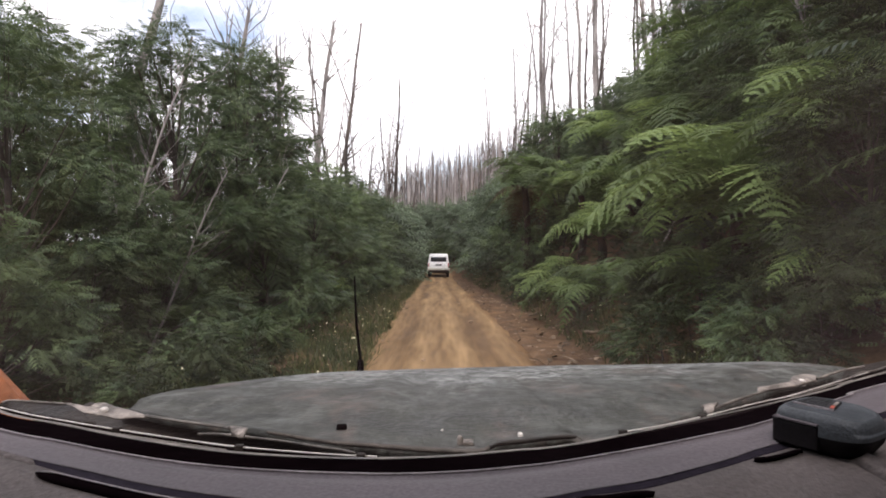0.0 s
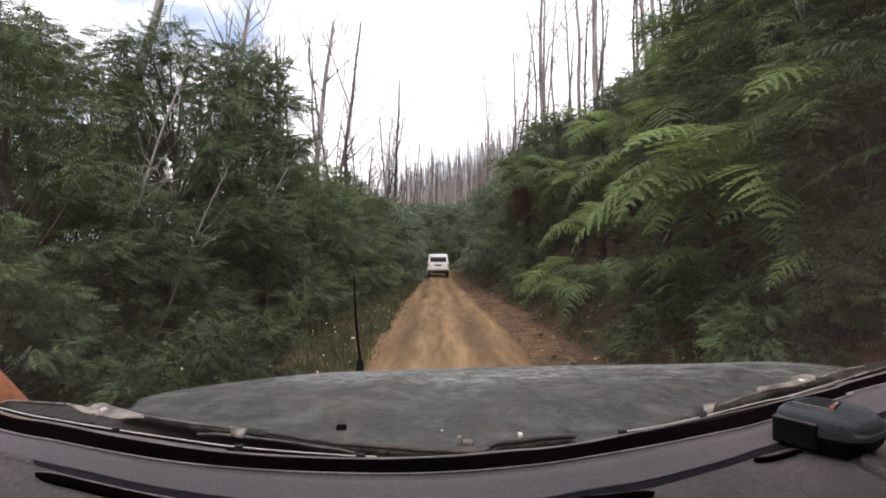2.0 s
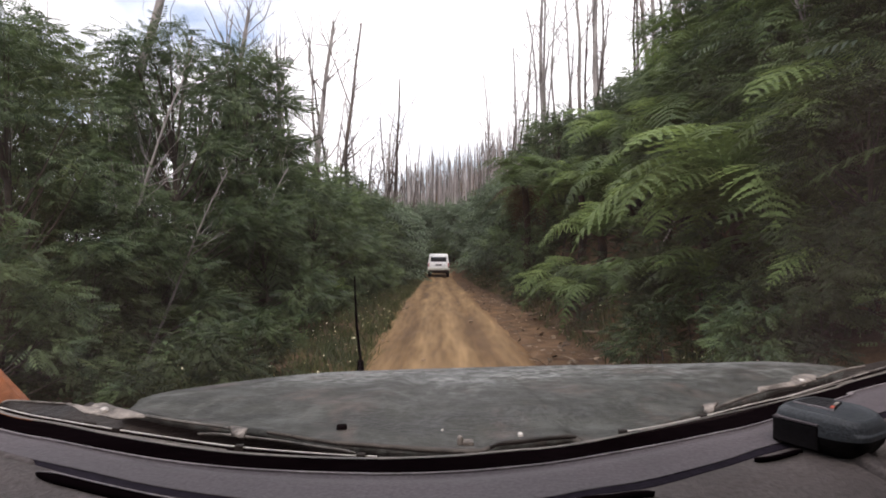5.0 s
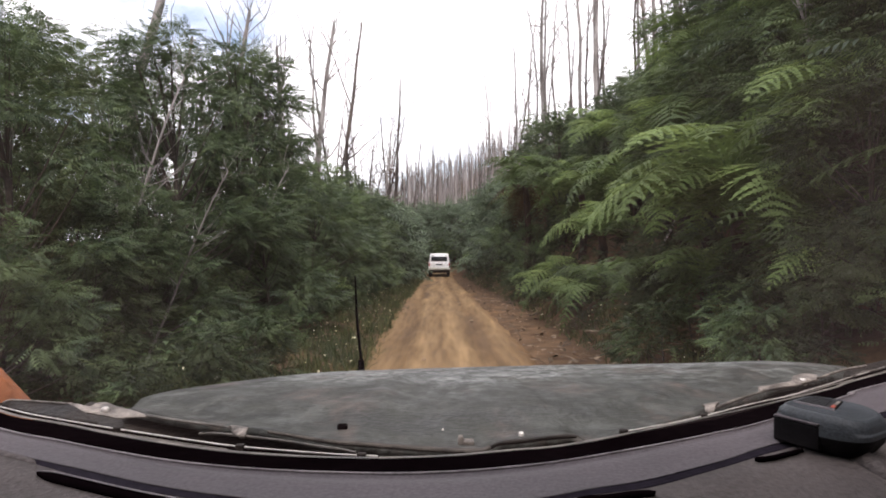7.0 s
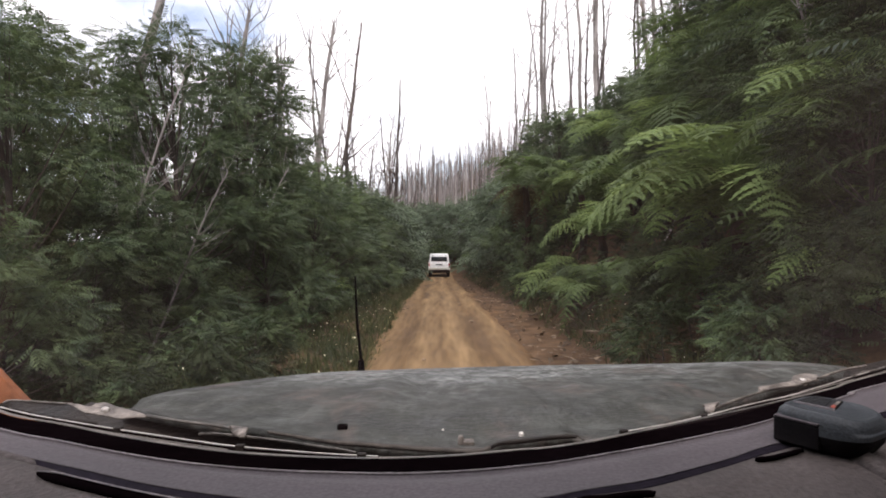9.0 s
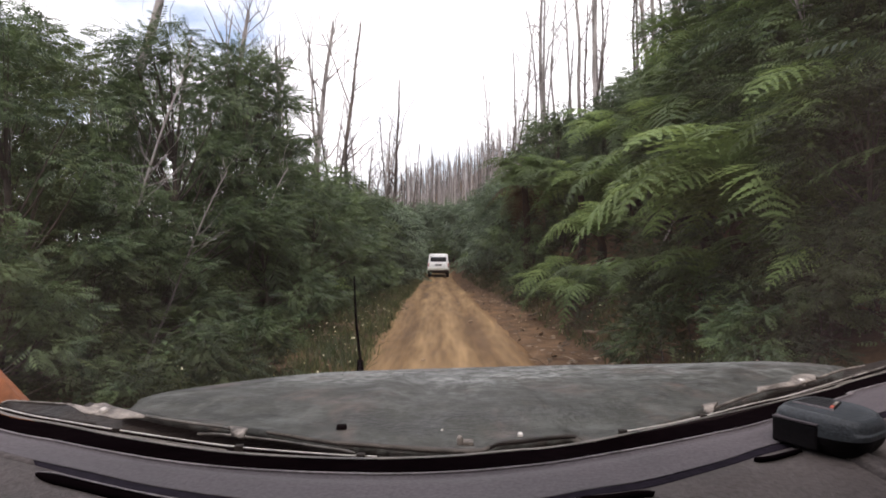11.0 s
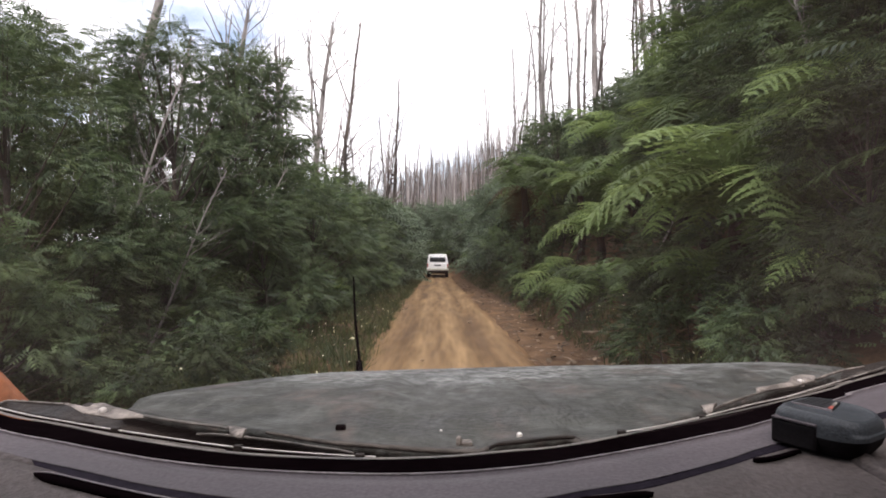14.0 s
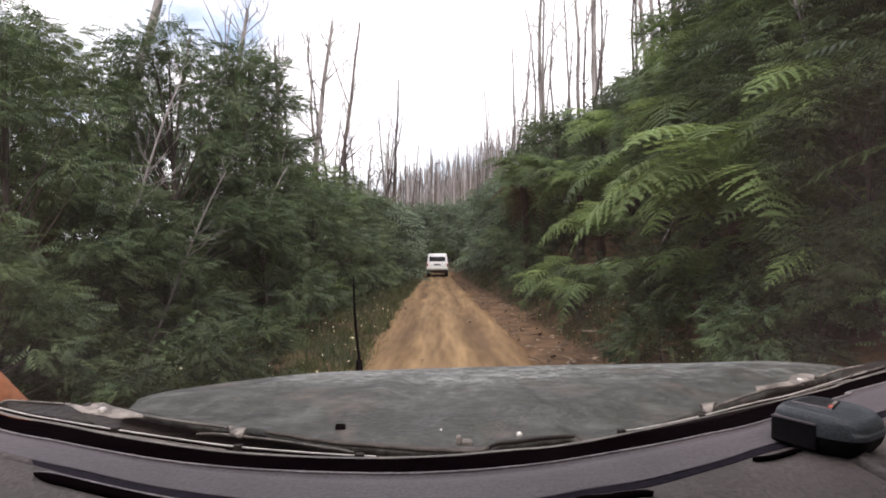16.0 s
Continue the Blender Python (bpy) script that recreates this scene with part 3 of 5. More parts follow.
def knob(name, x, y, z, r, h, mat, parent, label):
    """A low rounded knob."""
    a = np.linspace(0, np.pi / 2, 6)
    n = 14
    th = np.linspace(0, 2 * np.pi, n, endpoint=False)
    rr, zz = np.concatenate([[r], r * np.cos(a) ** 0.6]), np.concatenate([[-h], h * np.sin(a)])
    v = np.stack([x + rr[:, None] * np.cos(th), y + rr[:, None] * np.sin(th), z + np.repeat(zz[:, None], n, 1)], -1).reshape(-1, 3)
    f = [(k * n + i, k * n + (i + 1) % n, (k + 1) * n + (i + 1) % n, (k + 1) * n + i) for k in range(len(rr) - 1) for i in range(n)]
    return car_part(name, (v, f), mat, label, parent)


knob("washer_jet", 0.019, 0.647, 1.386, 0.0036, 0.005, M_BRACKET, bonnet, "pale dusty washer jet on the bonnet")
knob("washer_jet", 0.090, 0.671, 1.384, 0.0034, 0.003, M_STEEL, bonnet, "bright metal washer jet on the bonnet")
knob("paint_chip", -0.001, 0.696, 1.382, 0.0014, 0.001, M_STEEL, bonnet, "small bright chip in the paint")
part("bonnet_stop", box(-0.131 - CAR_X, -0.119 - CAR_X, 0.708, 0.716, 1.370, 1.3835, 0.0015), M_RUBBER, bonnet, "small black rubber block on the bonnet")
part("jet_tab", box(0.022 - CAR_X, 0.034 - CAR_X, 0.642, 0.655, 1.380, 1.3850, 0.0012), M_BRACKET, bonnet, "dusty tab beside the washer jet")


# wipers
def wiper(label, blade, under, arm, lug_top, lug_low, cap, clips, lift=0.0):
    """One wiper: arm, lug, blade with a bright spine, a lower rail, rubber, clips and a pivot cap."""
    w = car_part("wiper", tube(at_height(arm, 1.423, 24), np.linspace(0.0019, 0.0012, 24), 6), M_ARM, label)
    b = at_height(blade, 1.421 + lift, 60)
    car_part("blade_spine", tube(b, 0.00075, 6), M_STEEL, "worn bright steel blade spine", w)
    car_part("blade_rubber", tube(b + [0, 0.002, -0.0035], 0.0020, 6), M_RUBBER, "black wiper rubber", w)
    car_part("blade_rail", tube(at_height(under, 1.418, 40), 0.0010, 6), M_ARM, "dull lower rail of the blade", w)
    lug = car_part("arm_lug", ribbon(at_height(lug_top, 1.424, 10), at_height(lug_low, 1.422, 10), 0.002, 5), M_BRACKET, "worn pale lug at the arm's end", w)
    solid(lug, 0.003)
    for t in clips:
        i = t * (len(b) - 1)
        p = b[int(i)] + (b[min(int(i) + 1, len(b) - 1)] - b[int(i)]) * (i % 1)
        part("blade_clip", box(p[0] - 0.004 - CAR_X, p[0] + 0.004 - CAR_X, p[1] - 0.003, p[1] + 0.003, p[2] - 0.004, p[2] + 0.0022, 0.001), M_COWL, w, "dark clip on the blade")
    knob("pivot_cap", cap[0], cap[1], 1.416, 0.0046, 0.0045, M_STEEL, w, "scuffed bright pivot cap")
    return w


wiper("windscreen wiper with worn bright steel spine", [(-0.523, 0.665), (-0.450, 0.626), (-0.390, 0.600), (-0.329, 0.575), (-0.259, 0.548), (-0.198, 0.526), (-0.142, 0.512), (-0.090, 0.502), (-0.057, 0.498)], [(-0.517, 0.657), (-0.445, 0.620), (-0.386, 0.594), (-0.326, 0.570), (-0.258, 0.544), (-0.196, 0.522)], [(-0.315, 0.612), (-0.283, 0.598), (-0.248, 0.585), (-0.218, 0.574), (-0.206, 0.565)], [(-0.211, 0.565), (-0.201, 0.564), (-0.189, 0.558)], [(-0.199, 0.553), (-0.191, 0.541), (-0.186, 0.540)], [(-0.385, 0.656)][0], (0.385, 0.655, 0.935))
wiper("windscreen wiper with worn bright steel spine and raised upper rail", [(0.168, 0.549), (0.202, 0.564), (0.237, 0.582), (0.275, 0.604), (0.318, 0.631), (0.366, 0.660), (0.415, 0.688), (0.545, 0.778), (0.656, 0.855)], [(0.286, 0.605), (0.306, 0.624), (0.326, 0.640), (0.336, 0.638), (0.373, 0.661), (0.415, 0.689)], [(0.301, 0.640), (0.340, 0.673), (0.397, 0.716), (0.435, 0.740)], [(0.287, 0.640), (0.299, 0.647), (0.311, 0.652)], [(0.286, 0.627), (0.285, 0.619), (0.290, 0.623)], [(0.496, 0.798)][0], (0.02, 0.36), 0.0045)
solid(car_part("wiper_bracket", ribbon(at_height([(-0.456, 0.695), (-0.430, 0.682), (-0.413, 0.673), (-0.414, 0.687), (-0.404, 0.690), (-0.384, 0.675), (-0.358, 0.659), (-0.324, 0.636)], 1.415), at_height([(-0.456, 0.695), (-0.433, 0.678), (-0.414, 0.659), (-0.398, 0.652), (-0.377, 0.643), (-0.357, 0.633), (-0.345, 0.637), (-0.325, 0.639)], 1.413), 0.0004, 8), M_BRACKET, "dusty pale leaf-shaped wiper bracket"), 0.0015)
solid(car_part("wiper_bracket", ribbon(at_height([(0.411, 0.755), (0.453, 0.777), (0.475, 0.790), (0.498, 0.821), (0.523, 0.836), (0.535, 0.828)], 1.416), at_height([(0.406, 0.745), (0.445, 0.763), (0.466, 0.773), (0.479, 0.779), (0.501, 0.795), (0.524, 0.809)], 1.414), 0.0012, 8), M_BRACKET, "dusty pale wiper bracket with a brown block"), 0.003)
for pts, z, rad in (([(-0.501, 0.655), (-0.500, 0.667), (-0.469, 0.662), (-0.427, 0.653)], 1.425, 0.0012), ([(-0.195, 0.577), (-0.157, 0.565), (-0.121, 0.550), (-0.097, 0.541), (-0.081, 0.532)], 1.412, 0.0012), ([(-0.249, 0.586), (-0.235, 0.587), (-0.219, 0.584), (-0.194, 0.577)], 1.412, 0.0015), ([(0.495, 0.764), (0.565, 0.817), (0.617, 0.845)], 1.428, 0.0018), ([(0.553, 0.783), (0.589, 0.812), (0.620, 0.827), (0.665, 0.859)], 1.426, 0.0013), ([(0.412, 0.684), (0.460, 0.716), (0.499, 0.743), (0.548, 0.772)], 1.424, 0.0012)):
    car_part("linkage_rod", tube(at_height(pts, z, 16), rad, 6), M_BRACKET if rad > 0.0016 else M_ARM, "dusty wiper linkage rod")

solid(car_part("cowl_end", ribbon(at_height([(-0.522, 0.664), (-0.485, 0.666), (-0.428, 0.654), (-0.389, 0.627)], 1.422, 24), at_height([(-0.532, 0.676), (-0.457, 0.637), (-0.396, 0.610), (-0.359, 0.598)], 1.417, 24), -0.002, 5), M_COWL, "dark corner of the cowl"), 0.003)

# antenna on the front bar
car_part("antenna", tube(smooth_line([(-0.266, 1.86, 0.98), (-0.266, 1.86, 1.22), (-0.270, 1.86, 1.28), (-0.279, 1.86, 1.37), (-0.285, 1.86, 1.512)], 22), np.interp(np.linspace(0, 1, 22), [0, 0.55, 0.72, 1], [0.0046, 0.0046, 0.0048, 0.0024]), 7), M_RUBBER, "thin black whip antenna")
car_part("antenna_base", tube([(-0.266, 1.86, 0.97), (-0.266, 1.86, 1.20), (-0.2665, 1.86, 1.240), (-0.267, 1.86, 1.245)], [0.012, 0.012, 0.010, 0.004], 12), M_RUBBER, "black antenna base")


# body below and around: guards, front, sides, roof, wheels
def orange_corner():
    bm = box(-0.80 - CAR_X, -0.60 - CAR_X, 0.892, 0.904, 1.30, 1.417, 0.003, 3)
    for vtx in bm.verts:
        if vtx.co.x > -0.70 - CAR_X:
            vtx.co.x = -0.650 - CAR_X + 0.95 * (1.367 - vtx.co.z)
    return bm


part("guard_corner", orange_corner(), M_ORANGE, truck, "orange painted guard corner", True)
for side, xs in ((-1, (-0.56, -0.40)), (1, (1.26, 1.36))):
    bm = box(xs[0] - CAR_X, xs[1] - CAR_X, 0.80, 1.62, 0.72, 1.13, 0.04, 3)
    part("front_guard", bm, M_BONNET, truck, "dark grey front guard", True)
    bm = box((-0.60 if side < 0 else 1.30) - CAR_X, (-0.56 if side < 0 else 1.36) - CAR_X, -2.6, 0.74, 0.45, 1.38, 0.015)
    part("body_side", bm, M_BONNET, truck, "dark grey body side")
    bm = box((-0.60 if side < 0 else 1.30) - CAR_X, (-0.56 if side < 0 else 1.36) - CAR_X, -2.6, -0.15, 1.382, 2.04, 0.015)
    part("cabin_side", bm, M_GREYP, truck, "plain cabin side")


def guard_top(u, v):
    edge = 0.66 + 0.52 * v ** 0.8
    x = edge + 0.005 + (1.36 - edge) * u
    rear = screen_foot(x) + 0.2
    return x, rear + (1.62 - rear) * v, 1.335 - 0.12 * v - 0.19 * u ** 2 - 0.02 * np.sin(np.pi * u)


solid(car_part("guard_top", grid(16, 24, guard_top), M_BONNET, "dark grey guard top"), 0.006)
part("grille_panel", box(-0.55 - CAR_X, 1.32 - CAR_X, 1.71, 1.76, 0.62, 1.13, 0.02), M_BONNET, truck, "dark front panel")
part("front_bar", box(-0.60 - CAR_X, 1.36 - CAR_X, 1.80, 1.92, 0.55, 0.97, 0.03, 3), M_GREYP, truck, "dark steel front bar", True)
part("roof", box(-0.60 - CAR_X, 1.36 - CAR_X, -2.6, 0.12, 2.045, 2.09, 0.02), M_GREYP, truck, "plain vehicle roof")
part("rear_panel", box(-0.55 - CAR_X, 1.29 - CAR_X, -2.64, -2.60, 0.45, 2.04, 0.01), M_GREYP, truck, "plain rear panel")
part("cabin_floor", box(-0.555 - CAR_X, 1.295 - CAR_X, -2.595, 0.70, 0.46, 0.52, 0.005), M_GREYP, truck, "plain cabin floor")
part("firewall", box(-0.55 - CAR_X, 1.29 - CAR_X, 0.30, 0.36, 0.525, 1.36, 0.005), M_GREYP, truck, "plain firewall under the dashboard")


def wheel_mesh(tr, width, rr):
    prof = [(rr, -0.4), (tr * 0.86, -0.5), (tr * 0.97, -0.42), (tr, -0.25), (tr, 0.25), (tr * 0.97, 0.42), (tr * 0.86, 0.5), (rr, 0.4), (rr, -0.4)]
    n = 28
    v = [(b * width, a * math.cos(2 * math.pi * i / n), a * math.sin(2 * math.pi * i / n)) for a, b in prof for i in range(n)]
    f = [(k * n + i, k * n + (i + 1) % n, (k + 1) * n + (i + 1) % n, (k + 1) * n + i) for k in range(len(prof) - 1) for i in range(n)]
    return np_mesh("tyre", v, f, M_TYRE)


def rim_mesh(rr, width, mat):
    bm = bmesh.new()
    bmesh.ops.create_cone(bm, cap_ends=True, segments=24, radius1=rr, radius2=rr, depth=width * 0.7)
    bmesh.ops.rotate(bm, verts=bm.verts, matrix=Matrix.Rotation(math.pi / 2, 3, "Y"))
    caps = [f for f in bm.faces if len(f.verts) > 4]
    bmesh.ops.inset_individual(bm, faces=caps, thickness=rr * 0.25, depth=-0.02)
    me = bpy.data.meshes.new("rim")
    bm.to_mesh(me)
    bm.free()
    me.materials.append(mat)
    return me


TYRE, RIM = wheel_mesh(0.39, 0.25, 0.21), rim_mesh(0.212, 0.25, M_GREYP)
for wx in (-0.44 - CAR_X, 1.20 - CAR_X):
    for wy in (1.25, -1.65):
        wheel = child("wheel", TYRE, truck, "muddy off-road tyre", Matrix.Translation((wx, wy, 0.39)))
        child("rim", RIM, wheel)

# the pod that lies on the dashboard
pod = empty("dash_pod", "dark grey rounded plastic device lying on the dashboard", "device", x=0.3065, y=0.4535, z=1.4445)
pod.rotation_euler = (0, 0, radians(33))


def pod_shell(levels, k=4.5):
    """A rounded square body: (scale, height) levels from the bottom up."""
    def fn(u, v):
        th = 2 * np.pi * u
        c, s = np.cos(th), np.sin(th)
        lv = np.linspace(0, 1, len(levels))
        r, z = np.interp(v, lv, [a for a, _ in levels]), np.interp(v, lv, [b for _, b in levels])
        ex = np.sign(c) * np.abs(c) ** (2 / k) * 0.0325
        ey = np.sign(s) * np.abs(s) ** (2 / k) * np.where(s < 0, 0.0315, 0.034)
        nose = 1 - 0.30 * np.clip(-ey / 0.034, 0, 1) ** 2.5
        return ex * r * nose, ey * r, z - 0.0045 * np.clip(-ey / 0.034, 0, 1) ** 2 * r * (z > 0.02)
    return grid(65, len(levels) * 3 - 2, fn)


shell = child("shell", np_mesh("shell", *pod_shell([(1.0, 0.0145), (0.99, 0.022), (0.95, 0.0270), (0.86, 0.0305), (0.80, 0.0312), (0.74, 0.0305), (0.0, 0.0303)]), M_POD), pod, "dark grey upper shell")
child("base", np_mesh("base", *pod_shell([(0.0, 0.0), (0.74, 0.0), (0.80, 0.002), (0.93, 0.008), (0.985, 0.0135), (0.985, 0.0144)]), M_POD_D), pod, "black lower shell")
part("front_lip", box(-0.0347, -0.026, -0.0035, 0.029, 0.0222, 0.0238, 0.0006), M_DASH, pod, "thin pale ledge over the front plate")
part("front_plate", box(-0.0334, -0.022, -0.0035, 0.030, 0.003, 0.0218, 0.002), M_POD_D, pod, "black front plate")


def panel_slab(near, far, x0, x1, z0, z1, bevel=0.0):
    """A slab on the pod's top whose ends lean in from the near edge to the far one."""
    bm = box(x0, x1, -1, 1, z0, z1)
    for v in bm.verts:
        f = (v.co.x - x0) / (x1 - x0)
        a, b = near[0] + (far[0] - near[0]) * f, near[1] + (far[1] - near[1]) * f
        v.co.y = a if v.co.y < 0 else b
    if bevel:
        bmesh.ops.bevel(bm, geom=bm.edges[:], offset=bevel, segments=2, profile=0.5, affect="EDGES")
    return bm


part("top_panel", panel_slab((-0.0040, 0.0255), (0.0030, 0.0240), -0.0085, 0.0225, 0.0296, 0.0317, 0.0006), M_PANEL, shell, "black ribbed top panel")
part("panel_rim", panel_slab((-0.0046, 0.0258), (-0.0042, 0.0256), -0.0094, -0.0084, 0.0296, 0.0318, 0.0002), M_EDGE_LIGHT, shell, "near edge of the panel with a painted highlight")
for i in range(5):
    f = (i + 1) / 6
    x = -0.0085 + 0.031 * f
    part("panel_rib", box(x - 0.0013, x + 0.0013, 0.0030 + 0.007 * f, 0.0240 - 0.001 * f, 0.0314, 0.0321, 0.0002), M_PANEL, shell)
part("top_mark", panel_slab((-0.0030, -0.0004), (-0.0012, 0.0014), -0.0070, 0.0010, 0.0316, 0.0322), M_RED, shell, "small faded red mark")
part("top_mark", panel_slab((-0.0008, 0.0016), (0.0024, 0.0046), 0.0022, 0.0165, 0.0316, 0.0322), M_BRACKET, shell, "small faded silver mark")


# ---- the white vehicle ahead ----
def white_wagon(x, y):
    z = float(road_z(y)) + 0.06
    w = empty("white_wagon", "white off-road wagon with dark rear window on the clay track", "car", x=x, y=y, z=z)
    def bx(name, x0, x1, y0, y1, z0, z1, mat, bev=0.04, label="", parent=w, taper=0.0):
        bm = box(x0, x1, y0, y1, z0, z1, bev, 3)
        if taper:
            for v in bm.verts:
                t = (v.co.z - z0) / (z1 - z0)
                v.co.x *= 1 - taper * t
                v.co.y = v.co.y + (taper * 0.9 * t if v.co.y < (y0 + y1) / 2 else -taper * 2.0 * t)
        return part(name, bm, mat, parent, label, True)
    body = bx("body", -0.88, 0.88, -2.2, 2.3, 0.62, 1.16, M_WHITE, 0.07, "white painted body")
    cabin = bx("cabin", -0.84, 0.84, -2.17, 0.7, 1.14, 1.86, M_WHITE, 0.06, "white painted cabin", taper=0.13)
    bx("rear_window", -0.64, 0.64, -2.19, -2.10, 1.25, 1.62, M_DARKGLASS, 0.03, "dark rear window", cabin)
    bx("sill_panel", -0.84, 0.84, -2.14, 2.2, 0.46, 0.62, M_GREYP, 0.03, "dark underbody sill")
    bx("rear_bumper", -0.90, 0.90, -2.36, -2.14, 0.56, 0.74, M_PLATE, 0.04, "pale rear bumper")
    bx("underbody", -0.80, 0.80, -2.05, 2.1, 0.30, 0.47, M_TYRE, 0.05, "muddy dark underbody")
    tailgate = bx("tailgate", -0.70, 0.70, -2.235, -2.19, 0.74, 1.13, M_WHITE, 0.02, "white tailgate")
    bx("number_plate", -0.26, 0.26, -2.25, -2.236, 0.93, 1.04, M_DARKGLASS, 0.004, "dark recessed plate panel", tailgate)
    for s in (-1, 1):
        bx("tail_lamp", s * 0.80 - 0.045, s * 0.80 + 0.045, -2.225, -2.16, 0.84, 1.12, M_LAMP, 0.015, "red tail lamp")
        bx("side_mirror", s * 0.98 - 0.09, s * 0.98 + 0.09, 0.45, 0.57, 1.16, 1.34, M_GREYP, 0.03, "dark side mirror")
        bx("mudflap", s * 0.72 - 0.14, s * 0.72 + 0.14, -1.98, -1.96, 0.22, 0.60, M_RUBBER, 0.004, "black mudflap")
        for wy in (-1.45, 1.45):
            wh = child("wheel", TYRE, w, "muddy off-road tyre", Matrix.Translation((s * 0.74, wy, 0.36)))
            child("rim", RIM, wh)
    return w


white_wagon(-0.36, 49.0)


# ---- foliage kinds ----
def spray_leaf(pairs, length, width, droop, fold=0.2, curve=0.25):
    """A feathery twig 1 m long along +y: pairs of narrow leaves, each one bent quad strip."""
    v, f = [], []
    for i in range(pairs):
        t = 0.08 + 0.92 * i / (pairs - 1)
        size = length * (0.45 + 0.55 * math.sin(math.pi * min(t * 0.8 + 0.15, 1)))
        y, z = t, -curve * t * t
        for s in (-1, 1):
            n = len(v)
            dx, dy = s * math.cos(0.6), math.sin(0.6)
            px, py = -dy * s, dx * s
            w = width * 0.5
            mid = 0.55
            v += [(0, y, z), (dx * size * mid + px * w, y + dy * size * mid + py * w, z - droop * size * 0.3 + fold * w),
                  (dx * size, y + dy * size, z - droop * size), (dx * size * mid - px * w, y + dy * size * mid - py * w, z - droop * size * 0.3 + fold * w)]
            f.append((n, n + 1, n + 2, n + 3))
    n = len(v)
    v += [(-0.008, 0, 0), (0.008, 0, 0), (0.004, 1, -curve), (-0.004, 1, -curve)]
    f.append((n, n + 1, n + 2, n + 3))
    return np.array(v), np.array(f)


def scatter(template, pos, direction, size, r):
    """Copies of a template: its +y turned to each direction, with a random roll."""
    tv, tf = template
    d = direction / (np.linalg.norm(direction, axis=1, keepdims=True) + 1e-9)
    up = np.tile([[0.0, 0, 1.0]], (len(d), 1)) + r.normal(0, 0.35, d.shape)
    x = np.cross(d, up)
    x /= np.linalg.norm(x, axis=1, keepdims=True) + 1e-9
    z = np.cross(x, d)
    m = np.stack([x, d, z], 2)
    v = np.einsum("nij,kj->nki", m, tv) * size[:, None, None] + pos[:, None]
    f = tf[None] + (np.arange(len(pos)) * len(tv))[:, None, None]
    return v.reshape(-1, 3), f.reshape(-1, tf.shape[1])


FEATHER = spray_leaf(6, 0.42, 0.10, 0.5)
FARFEATHER = spray_leaf(4, 0.42, 0.16, 0.5)
BROADLEAF = spray_leaf(5, 0.34, 0.16, 0.55, 0.3)


def plant_meshes(name, seed, height, spread, clumps, per, leaf, leaf_mat, size, low=0.12, flat=0.36, trunk_r=0.09):
    """One plant: a forked trunk mesh and a crown mesh of clumped sprays with gaps between the clumps."""
    r = np.random.default_rng(seed)
    n = 9
    t = np.linspace(0, 1, n)
    bend = r.normal(0, 0.05, 2) * height
    axis = np.stack([bend[0] * t ** 2 + 0.03 * height * np.sin(t * 5 + seed), bend[1] * t ** 2 + 0.02 * height * np.sin(t * 4 + 2 * seed), t * height * 0.96], 1)
    wood = [tube(axis, trunk_r * (1 - 0.85 * t), 8)]
    pos, direct = [], []
    for c in range(clumps):
        h = low + (1 - low) * ((c + r.random()) / clumps) ** 0.85
        a = r.random() * 2 * math.pi
        prof = math.sin(math.pi * min(1.0, 0.30 + 0.66 * h)) ** 0.7
        rad = spread * prof * (0.35 + 0.65 * r.random() ** 0.6)
        k = min(int(h * 0.75 * (n - 1)), n - 2)
        base = axis[k]
        tip = np.array([axis[min(k + 2, n - 1)][0] + rad * math.cos(a), axis[min(k + 2, n - 1)][1] + rad * math.sin(a), h * height])
        mid = (base + tip) / 2 + [0, 0, -0.06 * height * r.random()]
        u = np.linspace(0, 1, 6)[:, None]
        limb = (1 - u) ** 2 * base + 2 * u * (1 - u) * mid + u ** 2 * tip
        wood.append(tube(limb, np.linspace(trunk_r * 0.35, trunk_r * 0.06, 6), 4))
        rc = spread * (0.22 + 0.20 * r.random())
        q = r.normal(0, 1, (per, 3))
        q /= np.linalg.norm(q, axis=1, keepdims=True)
        q *= (r.random((per, 1)) ** 0.4)
        off = q * rc * [1, 1, flat]
        pos.append(tip + off)
        out = tip - axis[min(k + 1, n - 1)]
        out = out / (np.linalg.norm(out) + 1e-6)
        direct.append(q * [1, 1, 0.5] + 0.8 * out * [1, 1, 0.2] + [0, 0, -0.08] + r.normal(0, 0.38, (per, 3)) * [1, 1, 0.6])
    pos, direct = np.concatenate(pos), np.concatenate(direct)
    crown = scatter(leaf, pos, direct, size * (0.6 + 0.8 * r.random(len(pos))), r)
    return np_mesh(name + "_trunk", *join(wood), M_BARK), np_mesh(name + "_crown", *crown, leaf_mat, False)


def plant(name, meshes, label, category, group, x, y, turn, scale, sink=0.08, leaf_name="crown"):
    z = float(ground_z(x, y)) - sink
    e = new(name)
    e.matrix_basis = Matrix.Translation((x, y, z)) @ Matrix.Rotation(turn, 4, "Z") @ Matrix.Diagonal((scale, scale, scale, 1))
    tagged(e, label, category, group)
    child("trunk", meshes[0], e)
    child(leaf_name, meshes[1], e)
    return e


